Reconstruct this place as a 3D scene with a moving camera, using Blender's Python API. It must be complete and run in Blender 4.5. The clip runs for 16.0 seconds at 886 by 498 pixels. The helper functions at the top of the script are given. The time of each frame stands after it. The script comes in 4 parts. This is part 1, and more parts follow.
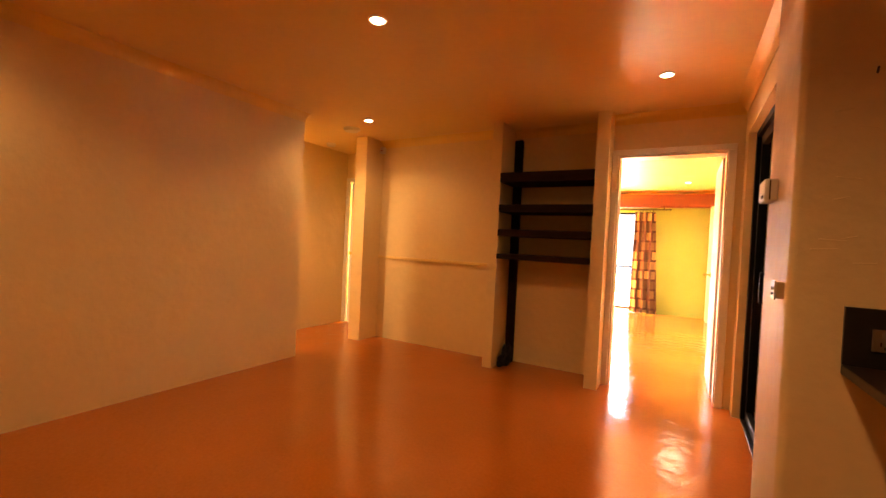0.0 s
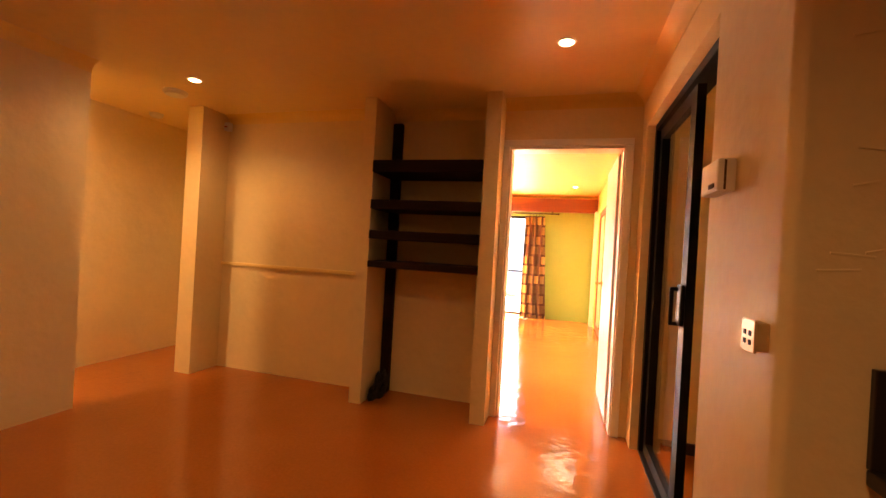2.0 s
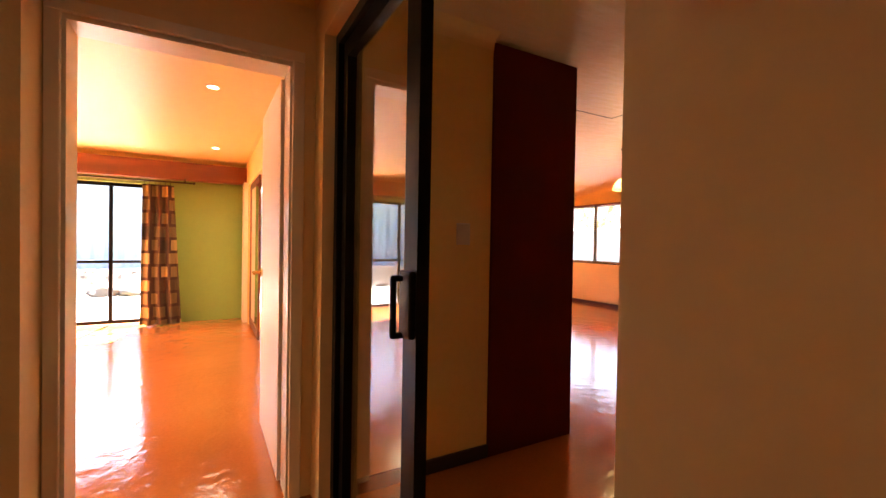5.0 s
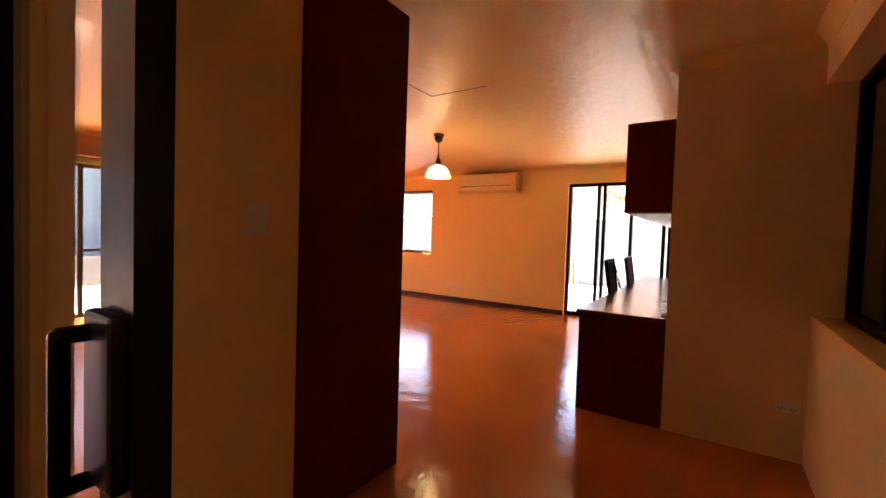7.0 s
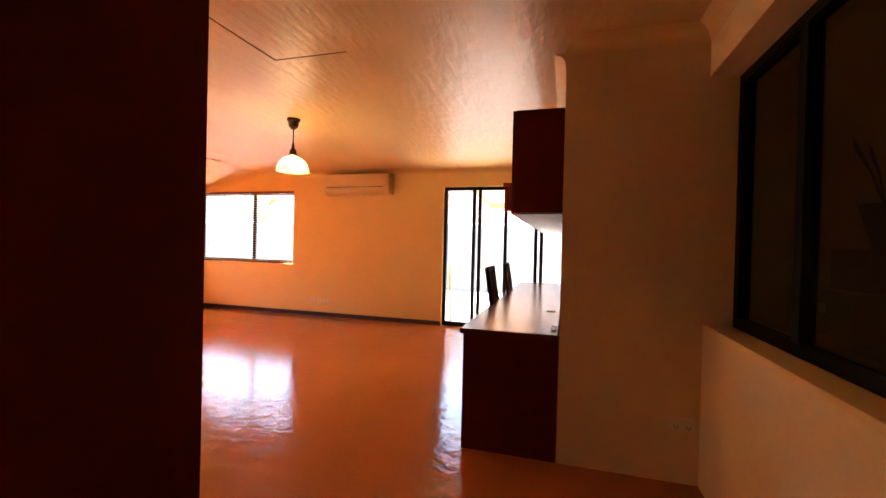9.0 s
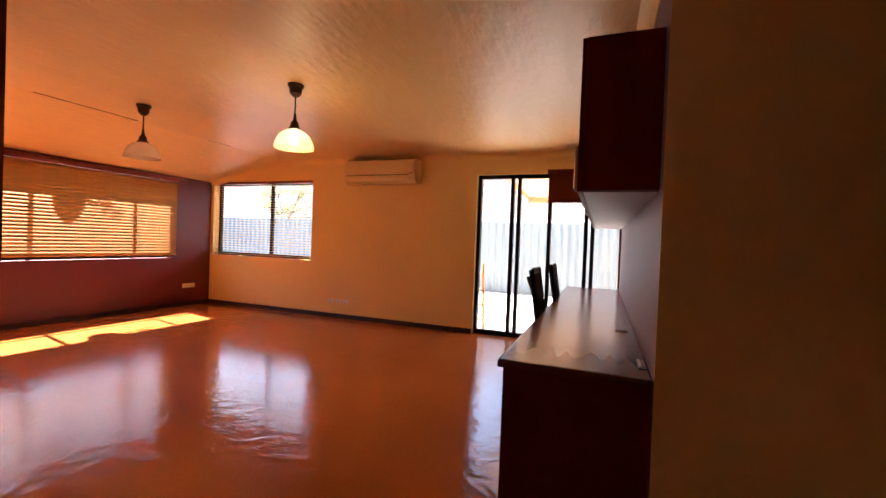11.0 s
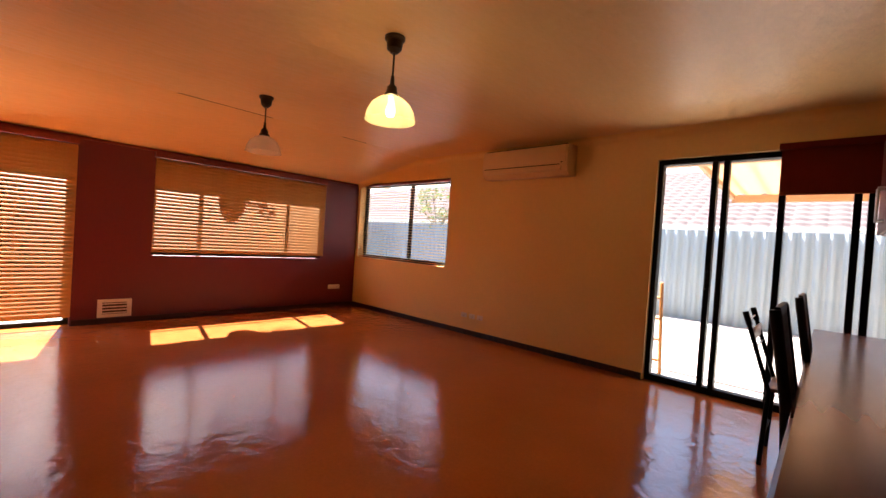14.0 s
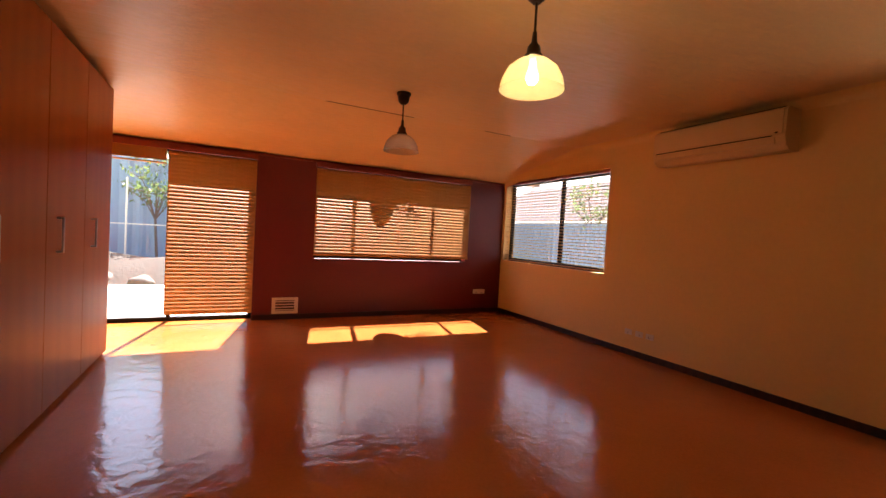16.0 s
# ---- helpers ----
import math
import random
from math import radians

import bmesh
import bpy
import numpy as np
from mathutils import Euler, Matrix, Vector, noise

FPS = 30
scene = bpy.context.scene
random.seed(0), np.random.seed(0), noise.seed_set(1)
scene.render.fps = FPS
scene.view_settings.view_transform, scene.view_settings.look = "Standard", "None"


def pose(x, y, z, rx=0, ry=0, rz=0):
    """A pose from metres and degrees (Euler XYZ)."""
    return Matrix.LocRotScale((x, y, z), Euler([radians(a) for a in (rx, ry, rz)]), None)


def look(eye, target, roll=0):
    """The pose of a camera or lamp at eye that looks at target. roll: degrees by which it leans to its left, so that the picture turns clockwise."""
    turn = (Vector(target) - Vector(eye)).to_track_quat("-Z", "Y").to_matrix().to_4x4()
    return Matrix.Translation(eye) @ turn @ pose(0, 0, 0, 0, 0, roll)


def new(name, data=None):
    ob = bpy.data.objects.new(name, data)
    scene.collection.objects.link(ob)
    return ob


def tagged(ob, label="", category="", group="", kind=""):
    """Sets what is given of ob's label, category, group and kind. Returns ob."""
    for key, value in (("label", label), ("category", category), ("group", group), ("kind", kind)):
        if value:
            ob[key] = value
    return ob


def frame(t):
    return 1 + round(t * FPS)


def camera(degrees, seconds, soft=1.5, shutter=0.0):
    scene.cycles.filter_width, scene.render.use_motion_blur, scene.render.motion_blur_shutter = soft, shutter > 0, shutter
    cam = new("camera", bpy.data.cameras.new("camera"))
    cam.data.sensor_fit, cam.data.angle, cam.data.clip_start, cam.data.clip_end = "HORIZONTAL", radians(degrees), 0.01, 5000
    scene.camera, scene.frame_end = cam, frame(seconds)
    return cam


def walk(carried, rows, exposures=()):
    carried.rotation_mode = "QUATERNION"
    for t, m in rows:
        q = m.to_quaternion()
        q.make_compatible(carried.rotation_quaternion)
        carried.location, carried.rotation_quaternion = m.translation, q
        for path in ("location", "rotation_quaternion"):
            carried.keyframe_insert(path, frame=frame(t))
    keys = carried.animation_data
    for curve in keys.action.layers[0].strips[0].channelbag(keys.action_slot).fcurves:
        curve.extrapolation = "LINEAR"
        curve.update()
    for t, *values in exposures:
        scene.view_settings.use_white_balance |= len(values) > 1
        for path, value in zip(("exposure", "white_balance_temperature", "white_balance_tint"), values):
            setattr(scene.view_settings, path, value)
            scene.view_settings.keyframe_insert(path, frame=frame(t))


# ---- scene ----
cam = camera(93.4, 16.0)

PATH = [
    (0, (0.253, 0.224, 1.236), (-0.742, 1.958, 1.199), 2.8),
    (0.5, (0.195, 0.428, 1.233), (-0.619, 2.255, 1.255), 2.6),
    (1, (0.166, 0.609, 1.252), (-0.481, 2.501, 1.23), 2.1),
    (1.5, (0.15, 0.826, 1.244), (-0.513, 2.713, 1.206), 2.4),
    (2, (0.15, 1.051, 1.268), (-0.407, 2.972, 1.266), 3.3),
    (2.5, (0.151, 1.245, 1.235), (-0.169, 3.219, 1.201), 3.7),
    (3, (0.064, 1.468, 1.262), (0.096, 3.468, 1.217), 2.1),
    (3.2, (0.065, 1.54, 1.272), (0.185, 3.536, 1.22), 1.5),
    (5.3, (0.198, 2.309, 1.24), (1.324, 3.962, 1.189), 1.0),
    (5.5, (0.197, 2.377, 1.253), (1.409, 3.966, 1.176), 1.1),
    (6, (0.276, 2.528, 1.229), (1.624, 4.003, 1.157), 1.9),
    (6.5, (0.401, 2.679, 1.247), (1.911, 3.988, 1.181), 1.4),
    (7, (0.522, 2.755, 1.259), (2.194, 3.851, 1.189), 1.9),
    (7.5, (0.656, 2.848, 1.251), (2.502, 3.616, 1.216), 1.3),
    (8, (0.761, 2.918, 1.257), (2.695, 3.424, 1.205), 0.7),
    (8.5, (0.911, 2.963, 1.237), (2.855, 3.427, 1.181), 1.1),
    (9, (1.151, 2.991, 1.249), (3.07, 3.556, 1.231), 1.4),
    (9.2, (1.226, 3.004, 1.252), (3.127, 3.626, 1.224), 2.7),
    (11.3, (2.029, 3.224, 1.22), (3.881, 3.979, 1.194), 2.0),
    (11.5, (2.089, 3.214, 1.225), (3.91, 4.041, 1.209), 2.9),
    (12, (2.273, 3.257, 1.203), (4.063, 4.148, 1.158), 2.7),
    (12.5, (2.489, 3.325, 1.208), (4.276, 4.221, 1.163), 2.8),
    (13, (2.654, 3.407, 1.217), (4.43, 4.326, 1.177), 2.6),
    (13.5, (2.826, 3.457, 1.197), (4.499, 4.551, 1.147), 2.5),
    (14, (3.008, 3.541, 1.216), (4.473, 4.903, 1.183), 3.8),
    (14.5, (3.145, 3.632, 1.205), (4.515, 5.089, 1.164), 3.4),
    (15, (3.297, 3.781, 1.215), (4.559, 5.332, 1.202), 3.8),
    (15.5, (3.346, 3.877, 1.218), (4.464, 5.535, 1.185), 3.8),
    (16, (3.38, 3.92, 1.213), (4.276, 5.707, 1.149), 3.2),
]
EXPOSURES = [(0, 6.4, 9200, 26), (3, 5.7, 8500, 22), (5.5, 4.85, 7300, 17), (7.5, 4.8, 7200, 17), (9, 4.9, 7100, 15), (11.5, 3.82, 6800, 16), (13.5, 3.45, 6800, 16), (16, 3.2, 7000, 17)]
walk(cam, [(t, look(*p)) for t, *p in PATH], EXPOSURES)

# ---- world and sun ----
SUN_WAY = Vector((-0.2, -1.0, -1.29)).normalized()
world = bpy.data.worlds.new("world")
scene.world = world
world.use_nodes = True
wn = world.node_tree.nodes
sky = wn.new("ShaderNodeTexSky")
sky.sky_type, sky.sun_disc = "NISHITA", False
sky.sun_elevation, sky.sun_rotation = radians(52), radians(11)
world.node_tree.links.new(sky.outputs[0], wn["Background"].inputs[0])
wn["Background"].inputs[1].default_value = 0.08
sun = new("sun", bpy.data.lights.new("sun", "SUN"))
sun.data.energy, sun.data.angle, sun.data.color = 5.0, radians(0.5), (1, 0.98, 0.94)
sun.matrix_world = Matrix.Translation((0, 0, 20)) @ SUN_WAY.to_track_quat("-Z", "Y").to_matrix().to_4x4()

LAMP = (1.0, 0.66, 0.34)


def spot_lamp(x, y, z, watts, spread=150, blend=0.6, colour=LAMP):
    ob = new("downlight_or_fill", bpy.data.lights.new("downlight_or_fill", "SPOT"))
    ob.data.energy, ob.data.color, ob.data.spot_size, ob.data.spot_blend, ob.data.shadow_soft_size = watts, colour, radians(spread), blend, 0.08
    ob.location = (x, y, z)
    return ob


# The two at y 0.4 are unseen, added at the same spacing for fill.
DINING_DOWNLIGHTS_AND_FILL = [(0.10, 3.41), (-2.60, 3.54), (-1.265, 2.025), (-2.6, 0.4), (0.1, 0.4)]
# The two at x -1.6 are unseen fill, standing in for window daylight.
BEDROOM_DOWNLIGHTS_AND_FILL = [(0.22, 5.95), (0.275, 8.42), (-1.6, 5.95), (-1.6, 8.42)]
for x, y in DINING_DOWNLIGHTS_AND_FILL:
    if y == 3.41:
        spot_lamp(x, y, 2.40, 0.12, 140, 1.0)
    else:
        spot_lamp(x, y, 2.40, 0.30 if y > 3.5 else 0.60 if x > 0 else 0.32, 150, 0.6)
# Unseen lamp, added behind the west wall to brighten the hall.
spot_lamp(-3.62, 2.4, 2.40, 1.6, 172, 0.5, (1.0, 0.78, 0.48))
for x, y in BEDROOM_DOWNLIGHTS_AND_FILL:
    spot_lamp(x, y, 2.40, 2.5 if x > 0 else 11.0, 150, 1.0, (1.0, 0.88, 0.70)).data.shadow_soft_size = 0.22
pend_lamp = new("pendant_lamp", bpy.data.lights.new("pendant_lamp", "POINT"))
pend_lamp.data.energy, pend_lamp.data.color, pend_lamp.data.shadow_soft_size = 0.2, (1.0, 0.62, 0.25), 0.12
pend_lamp.location = (4.64, 5.55, 1.93)


# ---- materials ----
def mat(name, colour, rough=0.6, metal=0.0, vary=0.12, scale=3.0, grain=60.0, bump=0.1, bump_scale=None, dist=0.004, coat=0.0, spec=0.5, stretch=(1, 1, 1), rough_vary=0.05):
    """A surface with stains at a large scale, grain at a small one, and a fine relief."""
    m = bpy.data.materials.new(name)
    m.use_nodes = True
    n, l = m.node_tree.nodes, m.node_tree.links
    b = n["Principled BSDF"]
    co = n.new("ShaderNodeTexCoord")
    mp = n.new("ShaderNodeMapping")
    mp.inputs["Scale"].default_value = stretch
    l.new(co.outputs["Object"], mp.inputs[0])
    big, small = n.new("ShaderNodeTexNoise"), n.new("ShaderNodeTexNoise")
    big.inputs["Scale"].default_value, big.inputs["Detail"].default_value = scale, 4
    small.inputs["Scale"].default_value, small.inputs["Detail"].default_value = grain, 3
    l.new(mp.outputs[0], big.inputs[0])
    l.new(mp.outputs[0], small.inputs[0])
    mix = n.new("ShaderNodeMix")
    mix.data_type = "FLOAT"
    mix.inputs[0].default_value = 0.4
    l.new(big.outputs["Fac"], mix.inputs[2])
    l.new(small.outputs["Fac"], mix.inputs[3])
    ramp = n.new("ShaderNodeValToRGB")
    ramp.color_ramp.elements[0].position, ramp.color_ramp.elements[1].position = 0.25, 0.75
    ramp.color_ramp.elements[0].color = (*[c * (1 - vary) for c in colour], 1)
    ramp.color_ramp.elements[1].color = (*[min(1, c * (1 + vary)) for c in colour], 1)
    l.new(mix.outputs[0], ramp.inputs[0])
    l.new(ramp.outputs[0], b.inputs["Base Color"])
    rr = n.new("ShaderNodeMapRange")
    rr.inputs[3].default_value, rr.inputs[4].default_value = max(0.02, rough - rough_vary), min(1, rough + rough_vary)
    l.new(big.outputs["Fac"], rr.inputs[0])
    l.new(rr.outputs[0], b.inputs["Roughness"])
    b.inputs["Metallic"].default_value = metal
    b.inputs["Specular IOR Level"].default_value = spec
    b.inputs["Coat Weight"].default_value = coat
    b.inputs["Coat Roughness"].default_value = 0.12
    if bump:
        bt = n.new("ShaderNodeTexNoise")
        bt.inputs["Scale"].default_value, bt.inputs["Detail"].default_value = bump_scale or grain, 5
        l.new(mp.outputs[0], bt.inputs[0])
        bp = n.new("ShaderNodeBump")
        bp.inputs["Strength"].default_value, bp.inputs["Distance"].default_value = bump, dist
        l.new(bt.outputs["Fac"], bp.inputs["Height"])
        l.new(bp.outputs[0], b.inputs["Normal"])
    return m


def wood(name, dark, light, axis="x", rough=0.35, coat=0.2, rings=4.0):
    """Wood or wood-print laminate: long grain along one axis."""
    m = mat(name, light, rough, 0, 0.1, 2, 30, 0.02, 40, 0.0004, coat)
    n, l = m.node_tree.nodes, m.node_tree.links
    b = n["Principled BSDF"]
    mp = n["Mapping"]
    mp.inputs["Scale"].default_value = {"x": (0.12, 1, 1), "y": (1, 0.12, 1), "z": (1, 1, 0.12)}[axis]
    wv = n.new("ShaderNodeTexWave")
    wv.bands_direction = {"x": "Y", "y": "Z", "z": "Y"}[axis]
    wv.inputs["Scale"].default_value, wv.inputs["Distortion"].default_value, wv.inputs["Detail"].default_value = rings, 9, 4
    l.new(mp.outputs[0], wv.inputs[0])
    ramp = n.new("ShaderNodeValToRGB")
    ramp.color_ramp.elements[0].color, ramp.color_ramp.elements[1].color = (*dark, 1), (*light, 1)
    l.new(wv.outputs["Fac"], ramp.inputs[0])
    l.new(ramp.outputs[0], b.inputs["Base Color"])
    return m


def glass(name, tint=(1, 1, 1), rough=0.0):
    m = bpy.data.materials.new(name)
    m.use_nodes = True
    n, l = m.node_tree.nodes, m.node_tree.links
    n.remove(n["Principled BSDF"])
    tr, gl, mx, lw = n.new("ShaderNodeBsdfTransparent"), n.new("ShaderNodeBsdfGlossy"), n.new("ShaderNodeMixShader"), n.new("ShaderNodeLayerWeight")
    tr.inputs[0].default_value = (*tint, 1)
    gl.inputs["Roughness"].default_value = rough
    lw.inputs[0].default_value = 0.5
    pw, ma = n.new("ShaderNodeMath"), n.new("ShaderNodeMath")
    pw.operation, ma.operation = "POWER", "MULTIPLY_ADD"
    pw.inputs[1].default_value, ma.inputs[1].default_value, ma.inputs[2].default_value = 4.0, 0.85, 0.045
    l.new(lw.outputs["Facing"], pw.inputs[0])
    l.new(pw.outputs[0], ma.inputs[0])
    l.new(ma.outputs[0], mx.inputs[0])
    l.new(tr.outputs[0], mx.inputs[1])
    l.new(gl.outputs[0], mx.inputs[2])
    l.new(mx.outputs[0], n["Material Output"].inputs[0])
    return m


def lamp_glow(name, colour, strength):
    m = bpy.data.materials.new(name)
    m.use_nodes = True
    b = m.node_tree.nodes["Principled BSDF"]
    b.inputs["Base Color"].default_value = (0.9, 0.85, 0.75, 1)
    b.inputs["Emission Color"].default_value = (*colour, 1)
    b.inputs["Emission Strength"].default_value = strength
    return m


def thin_sheet(name, colour, through_colour, share, rough=0.6):
    """A thin sheet that lets some light through: cloth, slats, milk glass, plastic roofing."""
    m = mat(name, colour, rough, 0, 0.15, 4, 40, 0.05)
    n, l = m.node_tree.nodes, m.node_tree.links
    t, mx = n.new("ShaderNodeBsdfTranslucent"), n.new("ShaderNodeMixShader")
    t.inputs[0].default_value = (*through_colour, 1)
    mx.inputs[0].default_value = share
    l.new(n["Principled BSDF"].outputs[0], mx.inputs[1])
    l.new(t.outputs[0], mx.inputs[2])
    l.new(mx.outputs[0], n["Material Output"].inputs[0])
    return m


PLASTER = mat("cream_plaster", (0.79, 0.60, 0.32), 0.55, 0, 0.06, 1.5, 25, 0.9, 5, 0.014, spec=0.35)
PLASTER_SMOOTH = mat("cream_paint", (0.82, 0.585, 0.24), 0.5, 0, 0.05, 1.2, 30, 0.12, 30, 0.002, spec=0.35)
CEIL = mat("ceiling_paint", (0.78, 0.53, 0.24), 0.35, 0, 0.06, 1.3, 22, 0.7, 6.5, 0.015, spec=0.25, stretch=(1, 2.6, 1), rough_vary=0.03)
CEIL_SMOOTH = mat("smooth_ceiling_paint", (0.82, 0.60, 0.28), 0.42, 0, 0.06, 1.3, 22, 0.2, 20, 0.003, spec=0.5)
MAROON = mat("maroon_paint", (0.13, 0.018, 0.022), 0.45, 0, 0.1, 1.5, 40, 0.1, 40, 0.002)
# Lilac darkened by the shade and bluish daylight that are put into it.
SHADED_LILAC = mat("shaded_lilac_surface", (0.23, 0.14, 0.165), 0.5, 0, 0.05, 1.2, 30, 0.12, 30, 0.002)
GREEN = mat("green_paint", (0.22, 0.36, 0.09), 0.55, 0, 0.06, 1.2, 30, 0.1, 40, 0.002)
FLOOR = mat("orange_floor_sealer", (0.44, 0.132, 0.034), 0.12, 0, 0.18, 1.1, 55, 0.52, 9, 0.0072, spec=0.55, rough_vary=0.03)
FLOOR.node_tree.nodes["Noise Texture.002"].inputs["Detail"].default_value = 3.5
FLOOR.node_tree.nodes["Noise Texture.002"].inputs["Distortion"].default_value = 0.7
CABINET = wood("red_laminate", (0.12, 0.016, 0.008), (0.13, 0.018, 0.009), "z", 0.45, 0.0, 1.5)
CABINET.node_tree.nodes["Principled BSDF"].inputs["Specular IOR Level"].default_value = 0.06
WARDROBE = wood("orange_laminate", (0.31, 0.086, 0.018), (0.34, 0.096, 0.020), "z", 0.35, 0.0, 1.5)
WARDROBE.node_tree.nodes["Principled BSDF"].inputs["Specular IOR Level"].default_value = 0.1
DESKTOP = wood("desk_laminate", (0.13, 0.040, 0.025), (0.145, 0.045, 0.028), "x", 0.24, 0.0)
DESKTOP.node_tree.nodes["Principled BSDF"].inputs["Specular IOR Level"].default_value = 0.12
SHELFWOOD = wood("dark_stained_timber", (0.012, 0.005, 0.003), (0.022, 0.008, 0.005), "x", 0.6, 0.0)
SHELFWOOD.node_tree.nodes["Principled BSDF"].inputs["Specular IOR Level"].default_value = 0.12
BEAMWOOD = wood("jarrah_beam", (0.15, 0.035, 0.012), (0.27, 0.07, 0.022), "x", 0.4)
SKIRT = wood("jarrah_skirting", (0.022, 0.007, 0.004), (0.04, 0.012, 0.007), "x", 0.55, 0.0)
BLACKMETAL = mat("black_aluminium", (0.005, 0.0045, 0.004), 0.45, 0.0, 0.2, 8, 120, 0.03, spec=0.12)
BRASS = mat("brass", (0.75, 0.52, 0.2), 0.25, 1, 0.08, 10, 60, 0.02)
STEEL = mat("brushed_steel", (0.6, 0.6, 0.6), 0.3, 1, 0.06, 10, 90, 0.02)
WHITEPLASTIC = mat("white_plastic", (0.75, 0.70, 0.60), 0.4, 0, 0.03, 6, 60, 0.02)
WHITEPAINT = mat("white_gloss_paint", (0.80, 0.72, 0.58), 0.35, 0, 0.04, 3, 40, 0.05)
DOORPAINT = mat("white_door_paint", (0.82, 0.78, 0.70), 0.4, 0, 0.04, 3, 40, 0.04)
BRONZE = mat("bronzed_metal", (0.05, 0.03, 0.018), 0.4, 0.7, 0.2, 12, 80, 0.03)
GLASS = glass("clear_glass")
DARKGLASS = glass("kitchen_glass", (0.5, 0.5, 0.5))
MIRROR = mat("mirror", (0.9, 0.9, 0.9), 0.02, 1, 0.0, 1, 1, 0, rough_vary=0.0)
BENCH = mat("dark_laminate_bench", (0.02, 0.014, 0.012), 0.35, 0, 0.3, 20, 200, 0.02)
SLAT = thin_sheet("blind_slat_wood", (0.54, 0.29, 0.10), (0.85, 0.36, 0.05), 0.09, 0.6)
SLAT.node_tree.nodes["Principled BSDF"].inputs["Specular IOR Level"].default_value = 0.15
PELMET = wood("dark_red_pelmet", (0.16, 0.022, 0.010), (0.22, 0.034, 0.014), "x", 0.45, 0.0)


def shade_glass(name, colour, clear, glow):
    """Frosted lamp glass: partly clear, so that the bulb shows through."""
    m = thin_sheet(name, colour, colour, 0.5, 0.2)
    n, l = m.node_tree.nodes, m.node_tree.links
    n["Principled BSDF"].inputs["Emission Color"].default_value = (1.0, 0.78, 0.38, 1)
    n["Principled BSDF"].inputs["Emission Strength"].default_value = glow
    t, mx = n.new("ShaderNodeBsdfTransparent"), n.new("ShaderNodeMixShader")
    mx.inputs[0].default_value = clear
    l.new(n["Mix Shader"].outputs[0], mx.inputs[1])
    l.new(t.outputs[0], mx.inputs[2])
    l.new(mx.outputs[0], n["Material Output"].inputs[0])
    return m


LITGLASS = shade_glass("lit_glass_shade", (0.85, 0.78, 0.55), 0.5, 0.035)
MILKGLASS = shade_glass("milk_glass", (0.85, 0.82, 0.74), 0.5, 0.0)
BULB = lamp_glow("bulb", (1.0, 0.8, 0.45), 3.0)
DOWNGLOW = lamp_glow("downlight_face", (1.0, 0.85, 0.6), 1.5)
PAVING = mat("pale_concrete_paving", (0.31, 0.29, 0.265), 0.8, 0, 0.12, 0.8, 40, 0.2, 60, 0.003)
FENCE = mat("pale_steel_fence", (0.22, 0.27, 0.30), 0.5, 0.1, 0.08, 1.0, 20, 0.03)
SOIL = mat("garden_soil", (0.032, 0.019, 0.012), 0.95, 0, 0.4, 1.5, 20, 0.8, 12, 0.05)
GRASSY = mat("dry_lawn", (0.30, 0.29, 0.14), 0.95, 0, 0.3, 0.6, 25, 0.6, 30, 0.03)
ROOFTILE = mat("grey_roof_tile", (0.115, 0.092, 0.09), 0.9, 0, 0.2, 3, 30, 0.2, spec=0.1)
LEAF = thin_sheet("leaf", (0.10, 0.13, 0.06), (0.18, 0.25, 0.08), 0.35)
BARK = mat("bark", (0.16, 0.11, 0.08), 0.9, 0, 0.3, 6, 40, 0.6, 25, 0.02)
POLYROOF = thin_sheet("ribbed_patio_roofing", (0.50, 0.28, 0.15), (0.50, 0.27, 0.13), 0.3)
TIMBERWHITE = mat("painted_patio_timber", (0.40, 0.24, 0.14), 0.5, 0, 0.08, 3, 30, 0.05)


# ---- building helpers ----
ROOTS = {}


def link(name, bm, material, base=(0, 0, 0), smooth=False):
    me = bpy.data.meshes.new(name)
    bmesh.ops.recalc_face_normals(bm, faces=bm.faces)
    bm.to_mesh(me)
    bm.free()
    me.transform(Matrix.Translation([-c for c in base]))
    if smooth:
        me.shade_smooth()
        me.set_sharp_from_angle(angle=radians(38))
    me.materials.append(material)
    return new(name, me)


def solo(name, bm, material, label, category, base=(0, 0, 0), kind="", group="", smooth=False):
    """A thing, or a piece of the setting, that is one mesh."""
    ob = link(name, bm, material, base, smooth)
    ob.location = base
    ROOTS[ob.name] = base
    return tagged(ob, label, category, group, kind)


def thing(name, label, category, base, kind="", group=""):
    ob = new(name)
    ob.location = base
    ob.empty_display_size = 0.1
    ROOTS[ob.name] = tuple(base)
    return tagged(ob, label, category, group, kind)


def part(name, bm, material, parent, label="", smooth=False):
    top = parent.parent or parent
    ob = link(name, bm, material, ROOTS[top.name], smooth)
    ob.parent = parent
    return tagged(ob, label)


def box(bm, x0, x1, y0, y1, z0, z1, bevel=0.0, turn=None):
    got = bmesh.ops.create_cube(bm, size=1)
    vs = got["verts"]
    for v in vs:
        v.co = ((x0 + x1) / 2 + v.co.x * (x1 - x0), (y0 + y1) / 2 + v.co.y * (y1 - y0), (z0 + z1) / 2 + v.co.z * (z1 - z0))
    if turn is not None:
        bmesh.ops.transform(bm, matrix=turn, verts=vs)
    if bevel:
        es = list({e for v in vs for e in v.link_edges})
        bmesh.ops.bevel(bm, geom=es, offset=bevel, segments=2, affect="EDGES", profile=0.6)
    return bm


def B(*args, **kw):
    return box(bmesh.new(), *args, **kw)


def boxes(*rows):
    bm = bmesh.new()
    for r in rows:
        box(bm, *r)
    return bm


